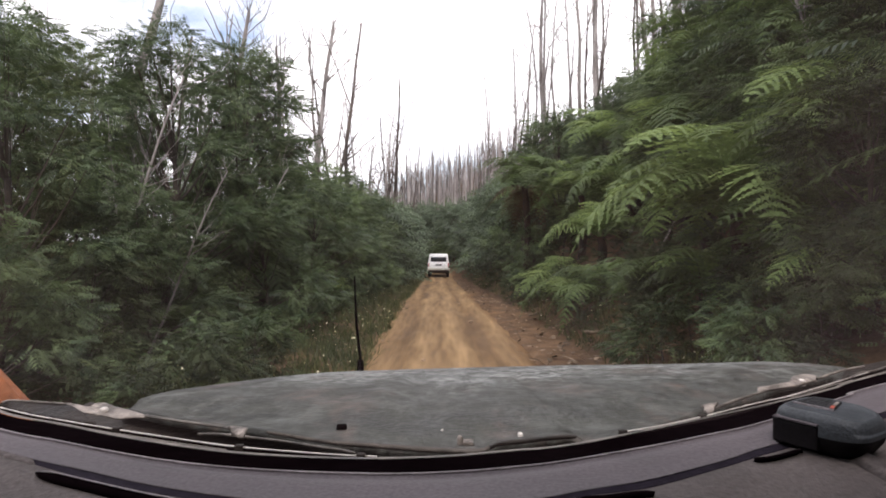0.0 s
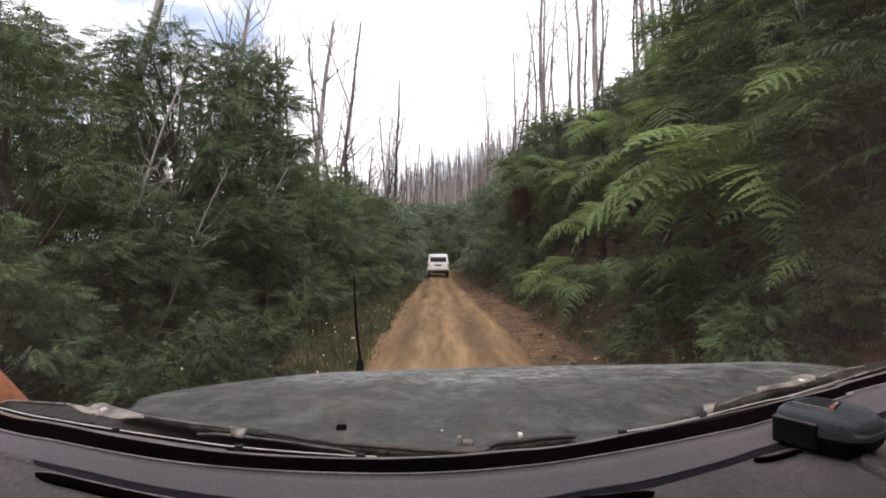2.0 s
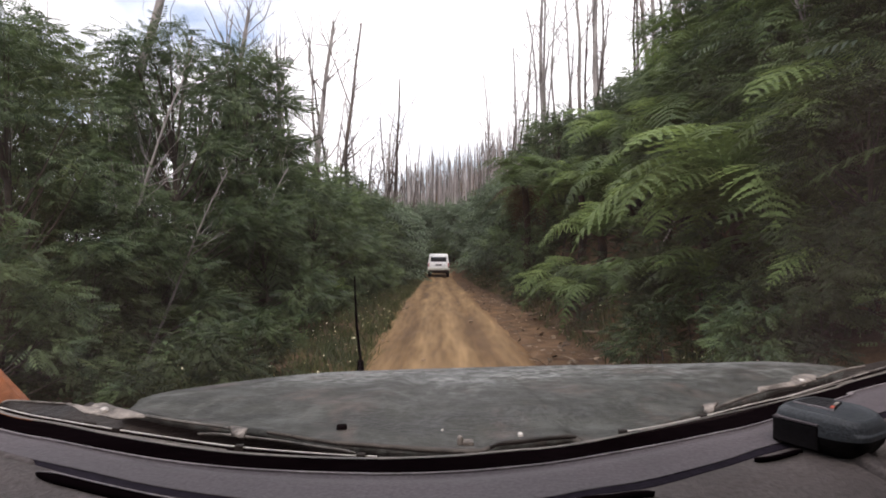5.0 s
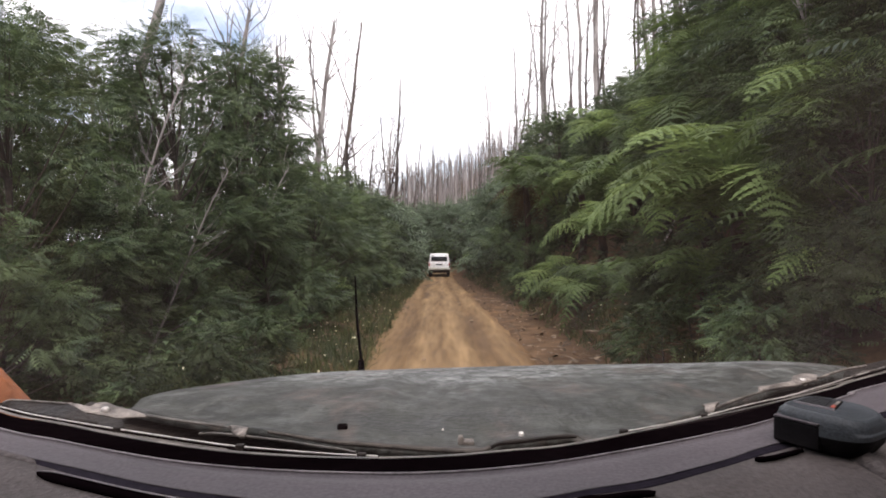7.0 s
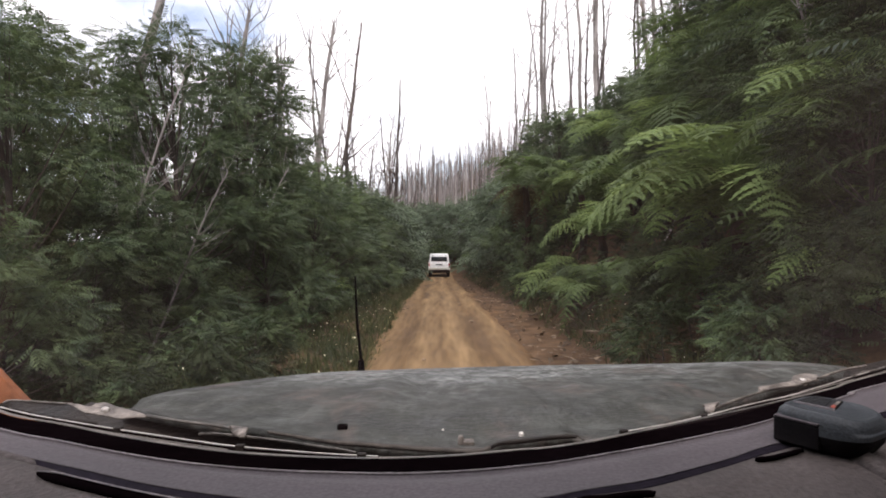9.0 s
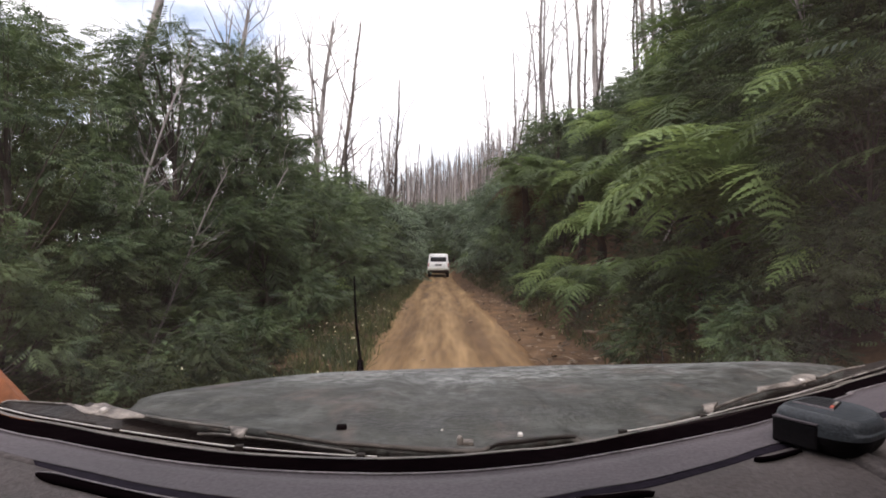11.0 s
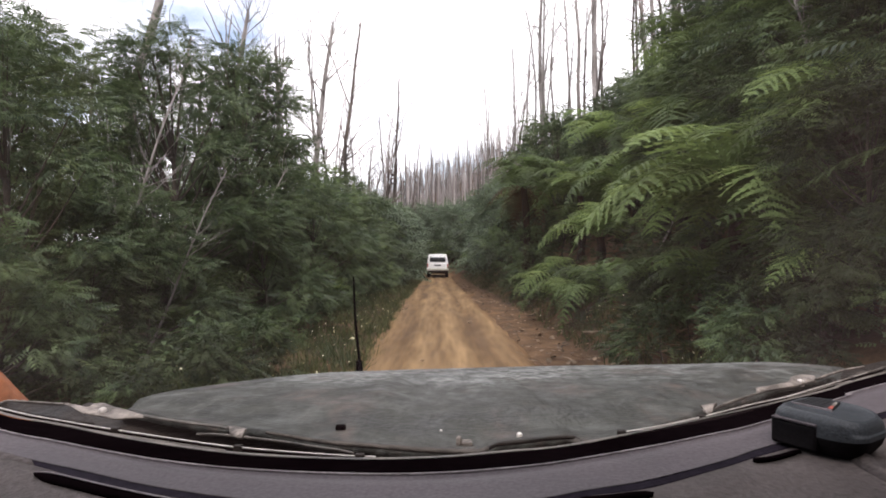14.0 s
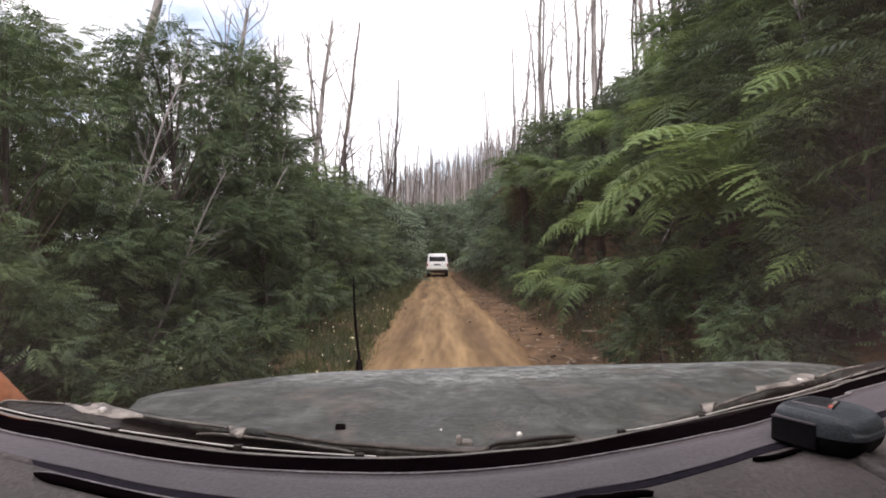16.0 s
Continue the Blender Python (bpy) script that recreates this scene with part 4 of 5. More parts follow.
TALL = [plant_meshes("wattle", 11 + i, 7.6, 2.2, 46, 70, FEATHER, (M_WATTLE, M_WATTLE_B, M_WATTLE)[i], 0.27, low=0.06, trunk_r=0.10) for i in range(3)]
FARTALL = [plant_meshes("far_wattle", 21 + i, 7.6, 2.2, 38, 34, FARFEATHER, (M_WATTLE, M_WATTLE_B)[i], 0.42, low=0.06, trunk_r=0.10) for i in range(2)]
BUSH = [plant_meshes("bush", 31 + i, 3.6, 1.5, 30, 44, FEATHER, (M_WATTLE_B, M_WATTLE)[i], 0.25, low=0.04, trunk_r=0.05) for i in range(2)]
# the sparser bushes take the leaf with haze in its colour
FARBUSH = [plant_meshes("far_bush", 41 + i, 3.6, 1.6, 24, 24, FARFEATHER, M_WATTLE_HAZE, 0.42, low=0.04, trunk_r=0.05) for i in range(2)]
LEAFY = [plant_meshes("leafy", 51 + i, 3.2, 1.3, 22, 60, (FEATHER, BROADLEAF)[i], M_BROAD, 0.16, low=0.06, trunk_r=0.045) for i in range(2)]
LOW = [plant_meshes("low", 71 + i, 1.0, 0.7, 16, 22, BROADLEAF, (M_BROAD, M_WATTLE_B)[i], 0.15, low=0.03, trunk_r=0.015) for i in range(2)]
prng = random.Random(4)


def put(kind, x, y, s):
    turn = prng.random() * 6.28
    if kind == "t":
        i = prng.randrange(3)
        plant("wattle_tree", TALL[i] if y < 23 else FARTALL[i % 2], "feathery dark green wattle tree crowding the track", "tree", "wattles beside the track", x, y, turn, s)
    elif kind == "b":
        i = prng.randrange(2)
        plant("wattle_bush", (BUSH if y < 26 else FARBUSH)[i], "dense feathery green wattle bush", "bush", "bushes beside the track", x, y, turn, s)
    elif kind == "l":
        i = prng.randrange(2)
        plant("leafy_shrub", LEAFY[i], "dark broad-leaved shrub on the bank", "shrub", "shrubs beside the track", x, y, turn, s)
    else:
        i = prng.randrange(2)
        plant("low_shrub", LOW[i], "low leafy weed at the track's edge", "shrub", "low plants on the verge", x, y, turn, s)


# left wall: tall wattles near, lower bushes farther on
for x, y, s in ((-5.2, 6.8, 0.66), (-7.2, 9.2, 0.80), (-5.0, 10.5, 0.80), (-8.8, 12.5, 0.92), (-4.9, 13.5, 0.90), (-6.6, 15.0, 0.98), (-5.4, 17.0, 0.82),
                (-11.8, 12.0, 0.85), (-9.0, 18.5, 0.85), (-6.2, 21.5, 0.82), (-7.5, 5.0, 0.5), (-7.9, 14.0, 0.95), (-10.6, 9.0, 0.70), (-5.4, 26.0, 0.82), (-5.2, 31.0, 0.87), (-7.6, 28.5, 0.85), (-5.4, 38.0, 0.85), (-7.4, 44.0, 0.95)):
    put("t", x, y, s)
for x, y, s in ((-4.3, 8.3, 0.75), (-3.6, 11.5, 0.85), (-3.4, 15.2, 0.95), (-3.6, 19.0, 1.10), (-3.5, 22.0, 1.15), (-3.5, 25.0, 1.2), (-5.8, 25.0, 1.5),
                (-3.5, 28.0, 1.25), (-3.5, 31.5, 1.3), (-6.3, 30.0, 1.5), (-3.6, 35.0, 1.35), (-3.7, 39.0, 1.45), (-6.5, 37.0, 1.6), (-3.8, 43.5, 1.55), (-9.6, 11.0, 1.3), (-11.6, 14.6, 1.5), (-8.2, 10.2, 1.0), (-13.5, 18.5, 1.6), (-7.0, 17.6, 1.4),
                (-3.9, 48.5, 1.6), (-4.0, 54.0, 1.7), (-3.9, 60.0, 1.8), (-3.4, 67.0, 1.8), (-3.0, 74.0, 1.8), (-5.8, 46.0, 1.7), (-4.4, 5.6, 0.6)):
    put("b", x, y, s)
# right bank
for x, y, s in ((5.4, 5.2, 0.8), (6.0, 7.6, 0.9), (6.8, 9.4, 0.95), (6.9, 12.0, 0.75), (5.6, 3.6, 0.9), (8.2, 7.0, 1.0), (9.0, 11.5, 0.8), (6.9, 15.2, 0.78), (5.6, 20.0, 0.60), (5.0, 24.5, 0.74), (4.8, 29.0, 0.84), (8.2, 13.4, 0.85), (8.8, 17.0, 0.7)):
    put("t", x, y, s)
for x, y, s in ((4.7, 6.0, 0.75), (4.9, 8.4, 0.8), (5.4, 10.6, 0.95), (5.9, 13.0, 0.9), (6.0, 16.4, 0.7), (6.6, 18.6, 0.8), (3.5, 24.5, 0.8), (4.0, 28.0, 0.9), (3.4, 32.0, 0.95), (4.2, 36.0, 1.0), (3.3, 40.0, 1.0), (4.0, 45.0, 1.1), (3.0, 50.0, 1.1), (3.5, 56.0, 1.2), (2.6, 62.0, 1.3), (1.9, 69.0, 1.4), (1.0, 76.0, 1.5), (-1.0, 80.0, 1.5), (-2.2, 83.0, 1.6), (6.5, 23.0, 0.8), (7.5, 30.0, 0.9), (7.2, 40.0, 1.0), (6.5, 52.0, 1.1),):
    put("b", x, y, s * (1.0 + 0.32 * min(max((y - 12) / 10, 0), 1)))
for x, y, s in ((8.5, 16.0, 0.8), (7.6, 20.0, 0.9), (9.5, 19.0, 0.8), (8.6, 24.0, 0.9), (5.6, 26.5, 0.8), (7.0, 27.5, 0.9), (9.6, 28.0, 0.9), (11.5, 25.0, 0.9), (5.8, 32.0, 0.9), (8.4, 34.0, 1.0), (11.0, 33.0, 0.9), (5.8, 38.0, 0.9), (9.6, 39.0, 1.0), (12.5, 38.0, 1.0), (5.6, 44.0, 1.0), (8.6, 46.0, 1.0), (12.0, 45.0, 1.0), (15.0, 42.0, 1.0), (5.2, 52.0, 1.0), (9.0, 54.0, 1.1), (13.0, 53.0, 1.1), (5.0, 60.0, 1.1), (8.0, 63.0, 1.1),):
    put("b", x, y, s * (1.0 + 0.32 * min(max((y - 12) / 10, 0), 1)))
for x, y, s in ((12.0, 62.0, 1.1), (4.2, 70.0, 1.2), (7.0, 74.0, 1.2),):
    put("b", x, y, s * (1.0 + 0.32 * min(max((y - 12) / 10, 0), 1)))
for x, y, s in ((3.7, 5.0, 0.7), (4.9, 7.6, 1.0), (4.2, 10.2, 0.6), (5.0, 11.8, 0.95), (3.3, 9.0, 0.4), (5.8, 5.6, 1.2), (4.4, 5.1, 0.5), (5.0, 6.1, 0.8), (6.2, 14.8, 0.9), (4.3, 20.5, 0.8),
                (-3.5, 9.8, 0.45), (-4.2, 6.9, 0.6), (-3.2, 13.0, 0.5), (-5.2, 8.2, 0.9)):
    put("l", x, y, s)
for x, y, s in ((4.1, 4.5, 0.45), (5.0, 5.0, 0.5), (3.1, 19.6, 0.55), (2.9, 18.6, 0.4)):
    put("b", x, y, s)
# the thicket goes on beside and behind the vehicle
for x, y, s in ((-5.2, 2.4, 0.8), (-5.4, 0.2, 1.0), (-4.2, -2.0, 0.9), (-5.0, -4.6, 1.1), (-4.3, -7.2, 1.0), (-6.6, -1.5, 1.1), (5.0, 1.4, 0.9), (4.6, -1.2, 1.0), (5.4, -3.6, 1.0), (4.6, -6.2, 1.1), (6.6, -0.4, 1.0), (6.6, -5.6, 1.1)):
    i = prng.randrange(2)
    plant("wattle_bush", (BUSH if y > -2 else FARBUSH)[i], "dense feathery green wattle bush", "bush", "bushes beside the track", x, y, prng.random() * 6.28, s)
for x, y, s in ((2.9, 4.5, 0.55), (3.2, 4.9, 0.7), (3.4, 4.3, 0.7), (3.7, 4.7, 0.8), (3.0, 5.3, 0.6), (2.8, 4.0, 0.5), (3.3, 3.8, 0.7), (4.0, 4.2, 0.9), (3.3, 6.0, 0.7), (3.6, 6.6, 0.8), (3.8, 6.0, 0.9), (4.1, 6.7, 0.9), (4.4, 6.0, 1.0), (3.3, 5.3, 0.6), (3.0, 7.0, 0.6), (3.5, 7.9, 0.8), (4.0, 8.6, 0.9), (3.2, 8.8, 0.7), (3.6, 9.6, 0.8)):
    put("w", x, y, s)
for i in range(46):
    side = -1 if i % 3 else 1
    y = 5.2 + 22 * prng.random() ** 1.4
    d = (2.35 + 1.1 * prng.random()) if side < 0 else (2.5 + 0.7 * prng.random())
    put("w", float(road_mid(y)) + side * d, y, 0.4 + 0.45 * prng.random())


# ---- ferns ----
def frond_mesh(name, length, mat, pairs=24, arch=0.55, droop=0.75):
    """An arching frond along +y: a tapering rachis, two rows of pinnae, each cut into small lobes."""
    v, f = [], []
    def spine(t):
        return np.array([0, length * (t - 0.12 * t * t), length * (arch * math.sin(t * 2.2) * 0.62 - droop * 0.45 * t ** 2.4)])
    chunks = [tube([spine(t) for t in np.linspace(0, 1, 12)], np.linspace(0.011, 0.002, 12) * length / 1.6, 5)]
    for i in range(pairs):
        t = 0.14 + 0.86 * i / pairs
        p = spine(t)
        tang = spine(min(t + 0.02, 1)) - spine(t - 0.02)
        tang /= np.linalg.norm(tang)
        jig = np.random.default_rng(i * 7 + pairs)
        reach = length * 0.29 * math.sin(math.pi * min(0.16 + 0.86 * t ** 0.8, 1)) ** 0.8 + 0.02
        for s in (-1, 1):
            out = np.array([s, 0, 0]) * 0.93 + tang * (0.36 + 0.16 * jig.normal()) + [0, 0, 0.10 * jig.normal()]
            out /= np.linalg.norm(out)
            lobes = 6
            for k in range(lobes):
                a, b = k / lobes, (k + 1) / lobes
                sag = lambda q: np.array([0, 0, -0.30 * reach * q * q])
                wa = length * 0.0165 * (1 - 0.7 * a)
                for side in (-1, 1):
                    n = len(v)
                    tip = p + out * reach * (a + 0.20) + side * tang * wa * 1.25 + sag(a + 0.15)
                    v += [p + out * reach * a + sag(a), p + out * reach * min(b, 1) + sag(b), tip + out * reach * 0.03, tip - out * reach * 0.05]
                    f.append((n, n + 1, n + 2, n + 3))
    chunks.append((np.array(v), np.array(f)))
    return np_mesh(name, *join(chunks), mat, False)


FRONDS = [frond_mesh("frond", 1.7, M_FERN, 23, 0.55, 1.0), frond_mesh("frond", 1.7, M_FERN_D, 22, 0.7, 1.2), frond_mesh("frond", 1.5, M_FERN_BROWN, 15, 0.1, 1.5)]


def fern_trunk(h):
    r = np.random.default_rng(int(h * 100))
    t = np.linspace(0, 1, 12)
    return np_mesh("trunk", *tube(np.stack([0.08 * np.sin(t * 3) * h * 0.4, 0.05 * t * h, t * h], 1), 0.11 + 0.03 * r.random(12) - 0.02 * t, 12), M_FERNTRUNK)


def tree_fern(x, y, h, count, scale, kinds, label, lift=0.0):
    z = float(ground_z(x, y)) - 0.06
    e = empty("tree_fern" if h > 0.5 else "ground_fern", label, "fern", "ferns on the bank", x, y, z)
    if h > 0.05:
        child("trunk", fern_trunk(h), e, "dark fibrous trunk")
    a0 = prng.random() * 6.28
    for i in range(count):
        k = kinds[i % len(kinds)]
        tilt = (0.30 * prng.uniform(-0.6, 2.0) if k != 2 else prng.uniform(-0.7, 0.35)) + lift
        s = scale * prng.uniform(0.75, 1.15)
        m = (Matrix.Translation((0.08 * math.sin(3) * h * 0.4, 0.05 * h, max(h - 0.05, 0.03))) @ Matrix.Rotation(a0 + i * 2.4 + prng.uniform(-0.2, 0.2), 4, "Z")
             @ Matrix.Rotation(tilt, 4, "X") @ Matrix.Rotation(prng.uniform(-0.25, 0.25), 4, "Y") @ Matrix.Diagonal((s, s, s, 1)))
        child("frond", FRONDS[k], e, "", m)
    return e


BRIGHT = "bright green fern with arching lacy fronds on the bank"
DARK = "dark green tree fern with drooping fronds"
SKIRT = "tree fern with a brown skirt of dead fronds"
for args in ((3.75, 7.3, 1.2, 24, 1.25, (0,), BRIGHT), (4.35, 6.1, 1.5, 20, 1.05, (0,), BRIGHT), (4.0, 5.6, 0.3, 10, 0.6, (0, 1), BRIGHT), (4.5, 6.4, 1.6, 13, 0.85, (0, 1), BRIGHT), (4.4, 9.6, 1.1, 13, 0.9, (0, 0, 1), BRIGHT), (5.4, 8.0, 2.4, 14, 0.95, (0, 1), BRIGHT), (5.0, 13.4, 1.6, 14, 1.0, (0, 0, 1), BRIGHT), (6.4, 15.0, 2.6, 14, 1.1, (0, 1), BRIGHT), (3.3, 15.5, 0.0, 12, 0.95, (0,), BRIGHT), (3.9, 14.2, 0.9, 13, 1.0, (0, 0, 1), BRIGHT),):
    tree_fern(*args)
for args in ((4.9, 15.4, 1.3, 14, 1.1, (0, 1), BRIGHT), (3.9, 8.6, 0.15, 9, 0.6, (0,), BRIGHT), (5.6, 16.6, 2.1, 14, 1.15, (0, 1), BRIGHT), (4.4, 19.5, 1.2, 12, 1.0, (0, 1), BRIGHT), (2.75, 19.4, 3.6, 28, 1.15, (1, 2, 1, 2, 1), SKIRT), (3.4, 9.4, 0.2, 10, 0.8, (1,), DARK), (3.2, 11.4, 0.1, 11, 0.85, (1,), DARK), (3.5, 7.6, 0.25, 10, 0.75, (1,), DARK), (3.9, 6.5, 0.5, 11, 0.8, (1, 1, 2), DARK), (3.0, 13.2, 0.1, 10, 0.8, (1, 0), DARK),):
    tree_fern(*args)
for args in ((4.2, 27.5, 2.6, 14, 1.05, (1,), DARK), (5.4, 22.0, 2.0, 14, 1.1, (1, 0), DARK), (4.6, 11.0, 2.0, 16, 1.15, (0, 1), BRIGHT), (5.7, 12.6, 3.2, 16, 1.2, (1, 0), DARK), (6.2, 10.2, 3.4, 16, 1.2, (0, 1), BRIGHT), (4.2, 17.5, 2.0, 16, 1.2, (0, 1), BRIGHT), (3.9, 24.0, 2.4, 15, 1.2, (1, 0), DARK), (5.3, 18.4, 3.0, 16, 1.25, (1, 0), DARK), (4.9, 7.1, 1.1, 11, 0.8, (0,), BRIGHT), (3.85, 6.05, 0.9, 12, 0.65, (0,), BRIGHT), (4.2, 4.4, 0.5, 11, 0.8, (1,), DARK), (4.6, 5.4, 1.3, 14, 0.95, (1, 0), DARK),):
    tree_fern(*args)
for args in ((7.4, 17.5, 3.2, 14, 1.1, (1,), DARK), (4.7, 12.2, 1.2, 12, 0.9, (1, 0), DARK), (5.9, 9.0, 3.0, 14, 1.0, (1,), DARK), (3.6, 35.0, 1.6, 13, 1.1, (0, 1), DARK), (2.8, 44.0, 1.0, 12, 1.0, (0,), BRIGHT), (3.0, 18.0, 0.0, 9, 0.7, (0,), BRIGHT), (-4.1, 9.4, 0.5, 10, 0.7, (1,), DARK), (-4.3, 12.2, 1.4, 12, 0.9, (1,), DARK), (-3.4, 17.2, 0.4, 10, 0.8, (1, 0), DARK), (1.2, 72.0, 1.5, 12, 1.4, (0,), BRIGHT),):
    tree_fern(*args)
for args in ((-0.6, 77.0, 2.0, 12, 1.5, (0,), BRIGHT),):
    tree_fern(*args)


# ---- dead trees left by fire ----
def dead_tree_mesh(seed, height, r0, branches, fork=False, mat=None):
    r = np.random.default_rng(seed)
    n = 24
    t = np.linspace(0, 1, n)
    bend = r.normal(0, 0.03, 2) * height
    axis = np.stack([bend[0] * t ** 2 + 0.010 * height * np.sin(t * 7 + seed) + 0.003 * height * np.sin(t * 19 + seed), bend[1] * t ** 2 + 0.008 * height * np.sin(t * 6 + seed * 2), t * height], 1)
    chunks = [tube(axis, r0 * (1 - 0.72 * t) + 0.01, 9)]
    def branch(base, direction, length, rad, depth):
        m = 7
        d = direction / np.linalg.norm(direction)
        p = [base]
        for i in range(m - 1):
            d = d + r.normal(0, 0.16, 3) + [0, 0, 0.10]
            d /= np.linalg.norm(d)
            p.append(p[-1] + d * length / (m - 1))
        chunks.append(tube(p, np.linspace(rad, rad * 0.2 + 0.010, m), 5))
        if depth:
            for k in range(3):
                i = r.integers(2, m)
                branch(p[i], d + r.normal(0, 0.7, 3) + [0, 0, 0.2], length * (0.3 + 0.25 * r.random()), rad * 0.45, depth - 1)
    for b in range(branches):
        h = 0.4 + 0.6 * r.random() ** 0.7
        i = min(int(h * (n - 1)), n - 2)
        a = r.random() * 2 * math.pi
        branch(axis[i], np.array([math.cos(a), math.sin(a), 0.5 + 0.7 * r.random()]), height * (0.07 + 0.12 * r.random()), r0 * 0.50 * (1.15 - h), 1)
    for b in range(26):
        i = r.integers(n // 4, n)
        a = r.random() * 2 * math.pi
        q = axis[i] + (axis[min(i + 1, n - 1)] - axis[i]) * r.random()
        d = np.array([math.cos(a), math.sin(a), 0.6 + r.random()]) * (0.35 + 0.6 * r.random())
        chunks.append(tube([q, q + d * 0.5, q + d + [0, 0, 0.2]], [0.03, 0.022, 0.008], 4))
    if fork:
        i = n // 2
        branch(axis[i], np.array([0.35, 0.1, 1.0]), height * 0.5, r0 * 0.4, 1)
    return np_mesh("dead_tree", *join(chunks), mat or M_DEAD)


DEADS = [dead_tree_mesh(1, 20, 0.20, 10, True, M_BURNT), dead_tree_mesh(2, 22, 0.29, 7), dead_tree_mesh(3, 18, 0.15, 14, False, M_BURNT), dead_tree_mesh(4, 24, 0.22, 6, True), dead_tree_mesh(5, 14, 0.22, 16, True), dead_tree_mesh(6, 20, 0.13, 9)]


def dead_tree(k, x, y, s, lean_x=0.0, turn=None):
    ob = new("dead_tree", DEADS[k])
    ob.matrix_basis = (Matrix.Translation((x, y, float(ground_z(x, y)) - 0.2)) @ Matrix.Rotation(radians(lean_x * (0.5 if x > 0 else 1.0)), 4, "Y")
                       @ Matrix.Rotation(prng.random() * 6.28 if turn is None else turn, 4, "Z") @ Matrix.Diagonal((s, s, s, 1)))
    tagged(ob, "tall leafless burnt trunk with thin dead branches" if k in (0, 2) else "tall bare grey dead gum trunk", "tree", "dead trees above the track")


for k, x, y, s, lean in ((0, -7.9, 46, 1.08, 2), (2, -8.9, 47, 0.98, 2), (0, -4.3, 50, 0.86, 1), (4, -10.7, 48, 1.6, 1), (1, -10.4, 17.5, 0.75, 9), (4, -6.6, 47, 0.8, 3), (2, -5.6, 55, 0.75, 0), (4, -7.4, 54, 0.75, 6), (2, -6.0, 60, 0.8, 2), (2, -12.5, 52, 0.9, 0), (2, -10.5, 60, 0.8, 2), (1, 10.6, 60, 1.1, -3), (3, 13.5, 56, 1.0, -2), (1, 15.4, 56, 1.15, -6),):
    dead_tree(k, x, y, s, lean)
for k, x, y, s, lean in ((2, 8.4, 66, 0.95, 0), (3, 18.6, 50, 1.0, -7), (1, 19.8, 48, 1.0, -8), (2, 12.0, 70, 0.9, 0), (0, 17.0, 68, 0.9, -3), (3, 21.5, 60, 1.0, -4), (2, 24.0, 62, 1.0, -3), (1, 26.5, 58, 1.1, -6), (2, 16.4, 75, 1.0, -2), (0, 9.6, 80, 0.8, 1), (2, 21, 78, 1.0, -3), (3, 28, 72, 1.1, -5), (1, 31, 66, 1.1, -6), (2, 6.3, 84, 0.8, 0),):
    dead_tree(k, x, y, s, lean)
for k, x, y, s, lean in ((1, -19.5, 40, 0.9, 6), (0, -16, 36, 0.8, 5), (2, -24, 44, 0.9, 4), (2, -14.5, 30, 0.7, 7), (0, -21, 33, 0.8, 5), (2, -28, 40, 1.0, 3), (3, 9.5, 52, 0.85, -2), (1, 12.4, 46, 0.8, -3), (2, 14.8, 44, 0.85, -4), (2, 17.4, 42, 0.8, -5), (3, 7.4, 58, 0.75, 0), (2, 11.0, 42, 0.7, -2), (0, 20.5, 40, 0.8, -7), (2, 13.0, 36, 0.62, -3),):
    dead_tree(k, x, y, s, lean)
for k, x, y, s, lean in ((5, 7.0, 50, 0.9, 0), (5, 8.6, 50, 0.9, -2), (5, 10.2, 54, 1.0, -2), (5, 12.0, 52, 1.0, -3), (5, 14.0, 50, 1.0, -4), (5, 16.2, 48, 1.0, -5), (5, 18.4, 46, 0.95, -6), (5, 5.0, 62, 0.8, 0), (5, 6.0, 70, 1.0, -1), (5, -9.9, 48, 0.8, 4), (5, -3.6, 64, 0.7, 1), (4, -16.0, 42, 1.55, 2), (2, -5.2, 52, 0.8, 3), (2, -3.0, 58, 0.72, -2),):
    dead_tree(k, x, y, s, lean)
for k, x, y, s, lean in ((2, -9.4, 50, 1.0, 0), (2, -6.8, 62, 0.9, 4), (4, -13.6, 46, 1.45, 3), (5, -7.2, 50, 0.75, -2), (5, -5.0, 46, 0.7, 3),):
    dead_tree(k, x, y, s, lean)

# thin pale dead saplings standing in the thickets
for x, y, s, lean in ((-5.6, 9.0, 0.26, 14), (-5.0, 9.6, 0.22, -8), (-6.3, 11.0, 0.30, 10), (-4.6, 11.8, 0.20, 18), (-5.9, 12.6, 0.28, -6), (-4.4, 8.2, 0.17, 20), (-6.8, 8.8, 0.27, 5),
                      (4.9, 9.2, 0.22, 16), (5.2, 7.4, 0.20, -14), (4.4, 12.0, 0.18, 24)):
    ob = new("dead_sapling", DEADS[5])
    ob.matrix_basis = (Matrix.Translation((x, y, float(ground_z(x, y)) - 0.1)) @ Matrix.Rotation(radians(lean), 4, "Y") @ Matrix.Rotation(prng.random() * 6.28, 4, "Z") @ Matrix.Diagonal((s, s, s, 1)))
    tagged(ob, "thin pale leaning dead sapling in the thicket", "tree", "dead saplings in the thicket")

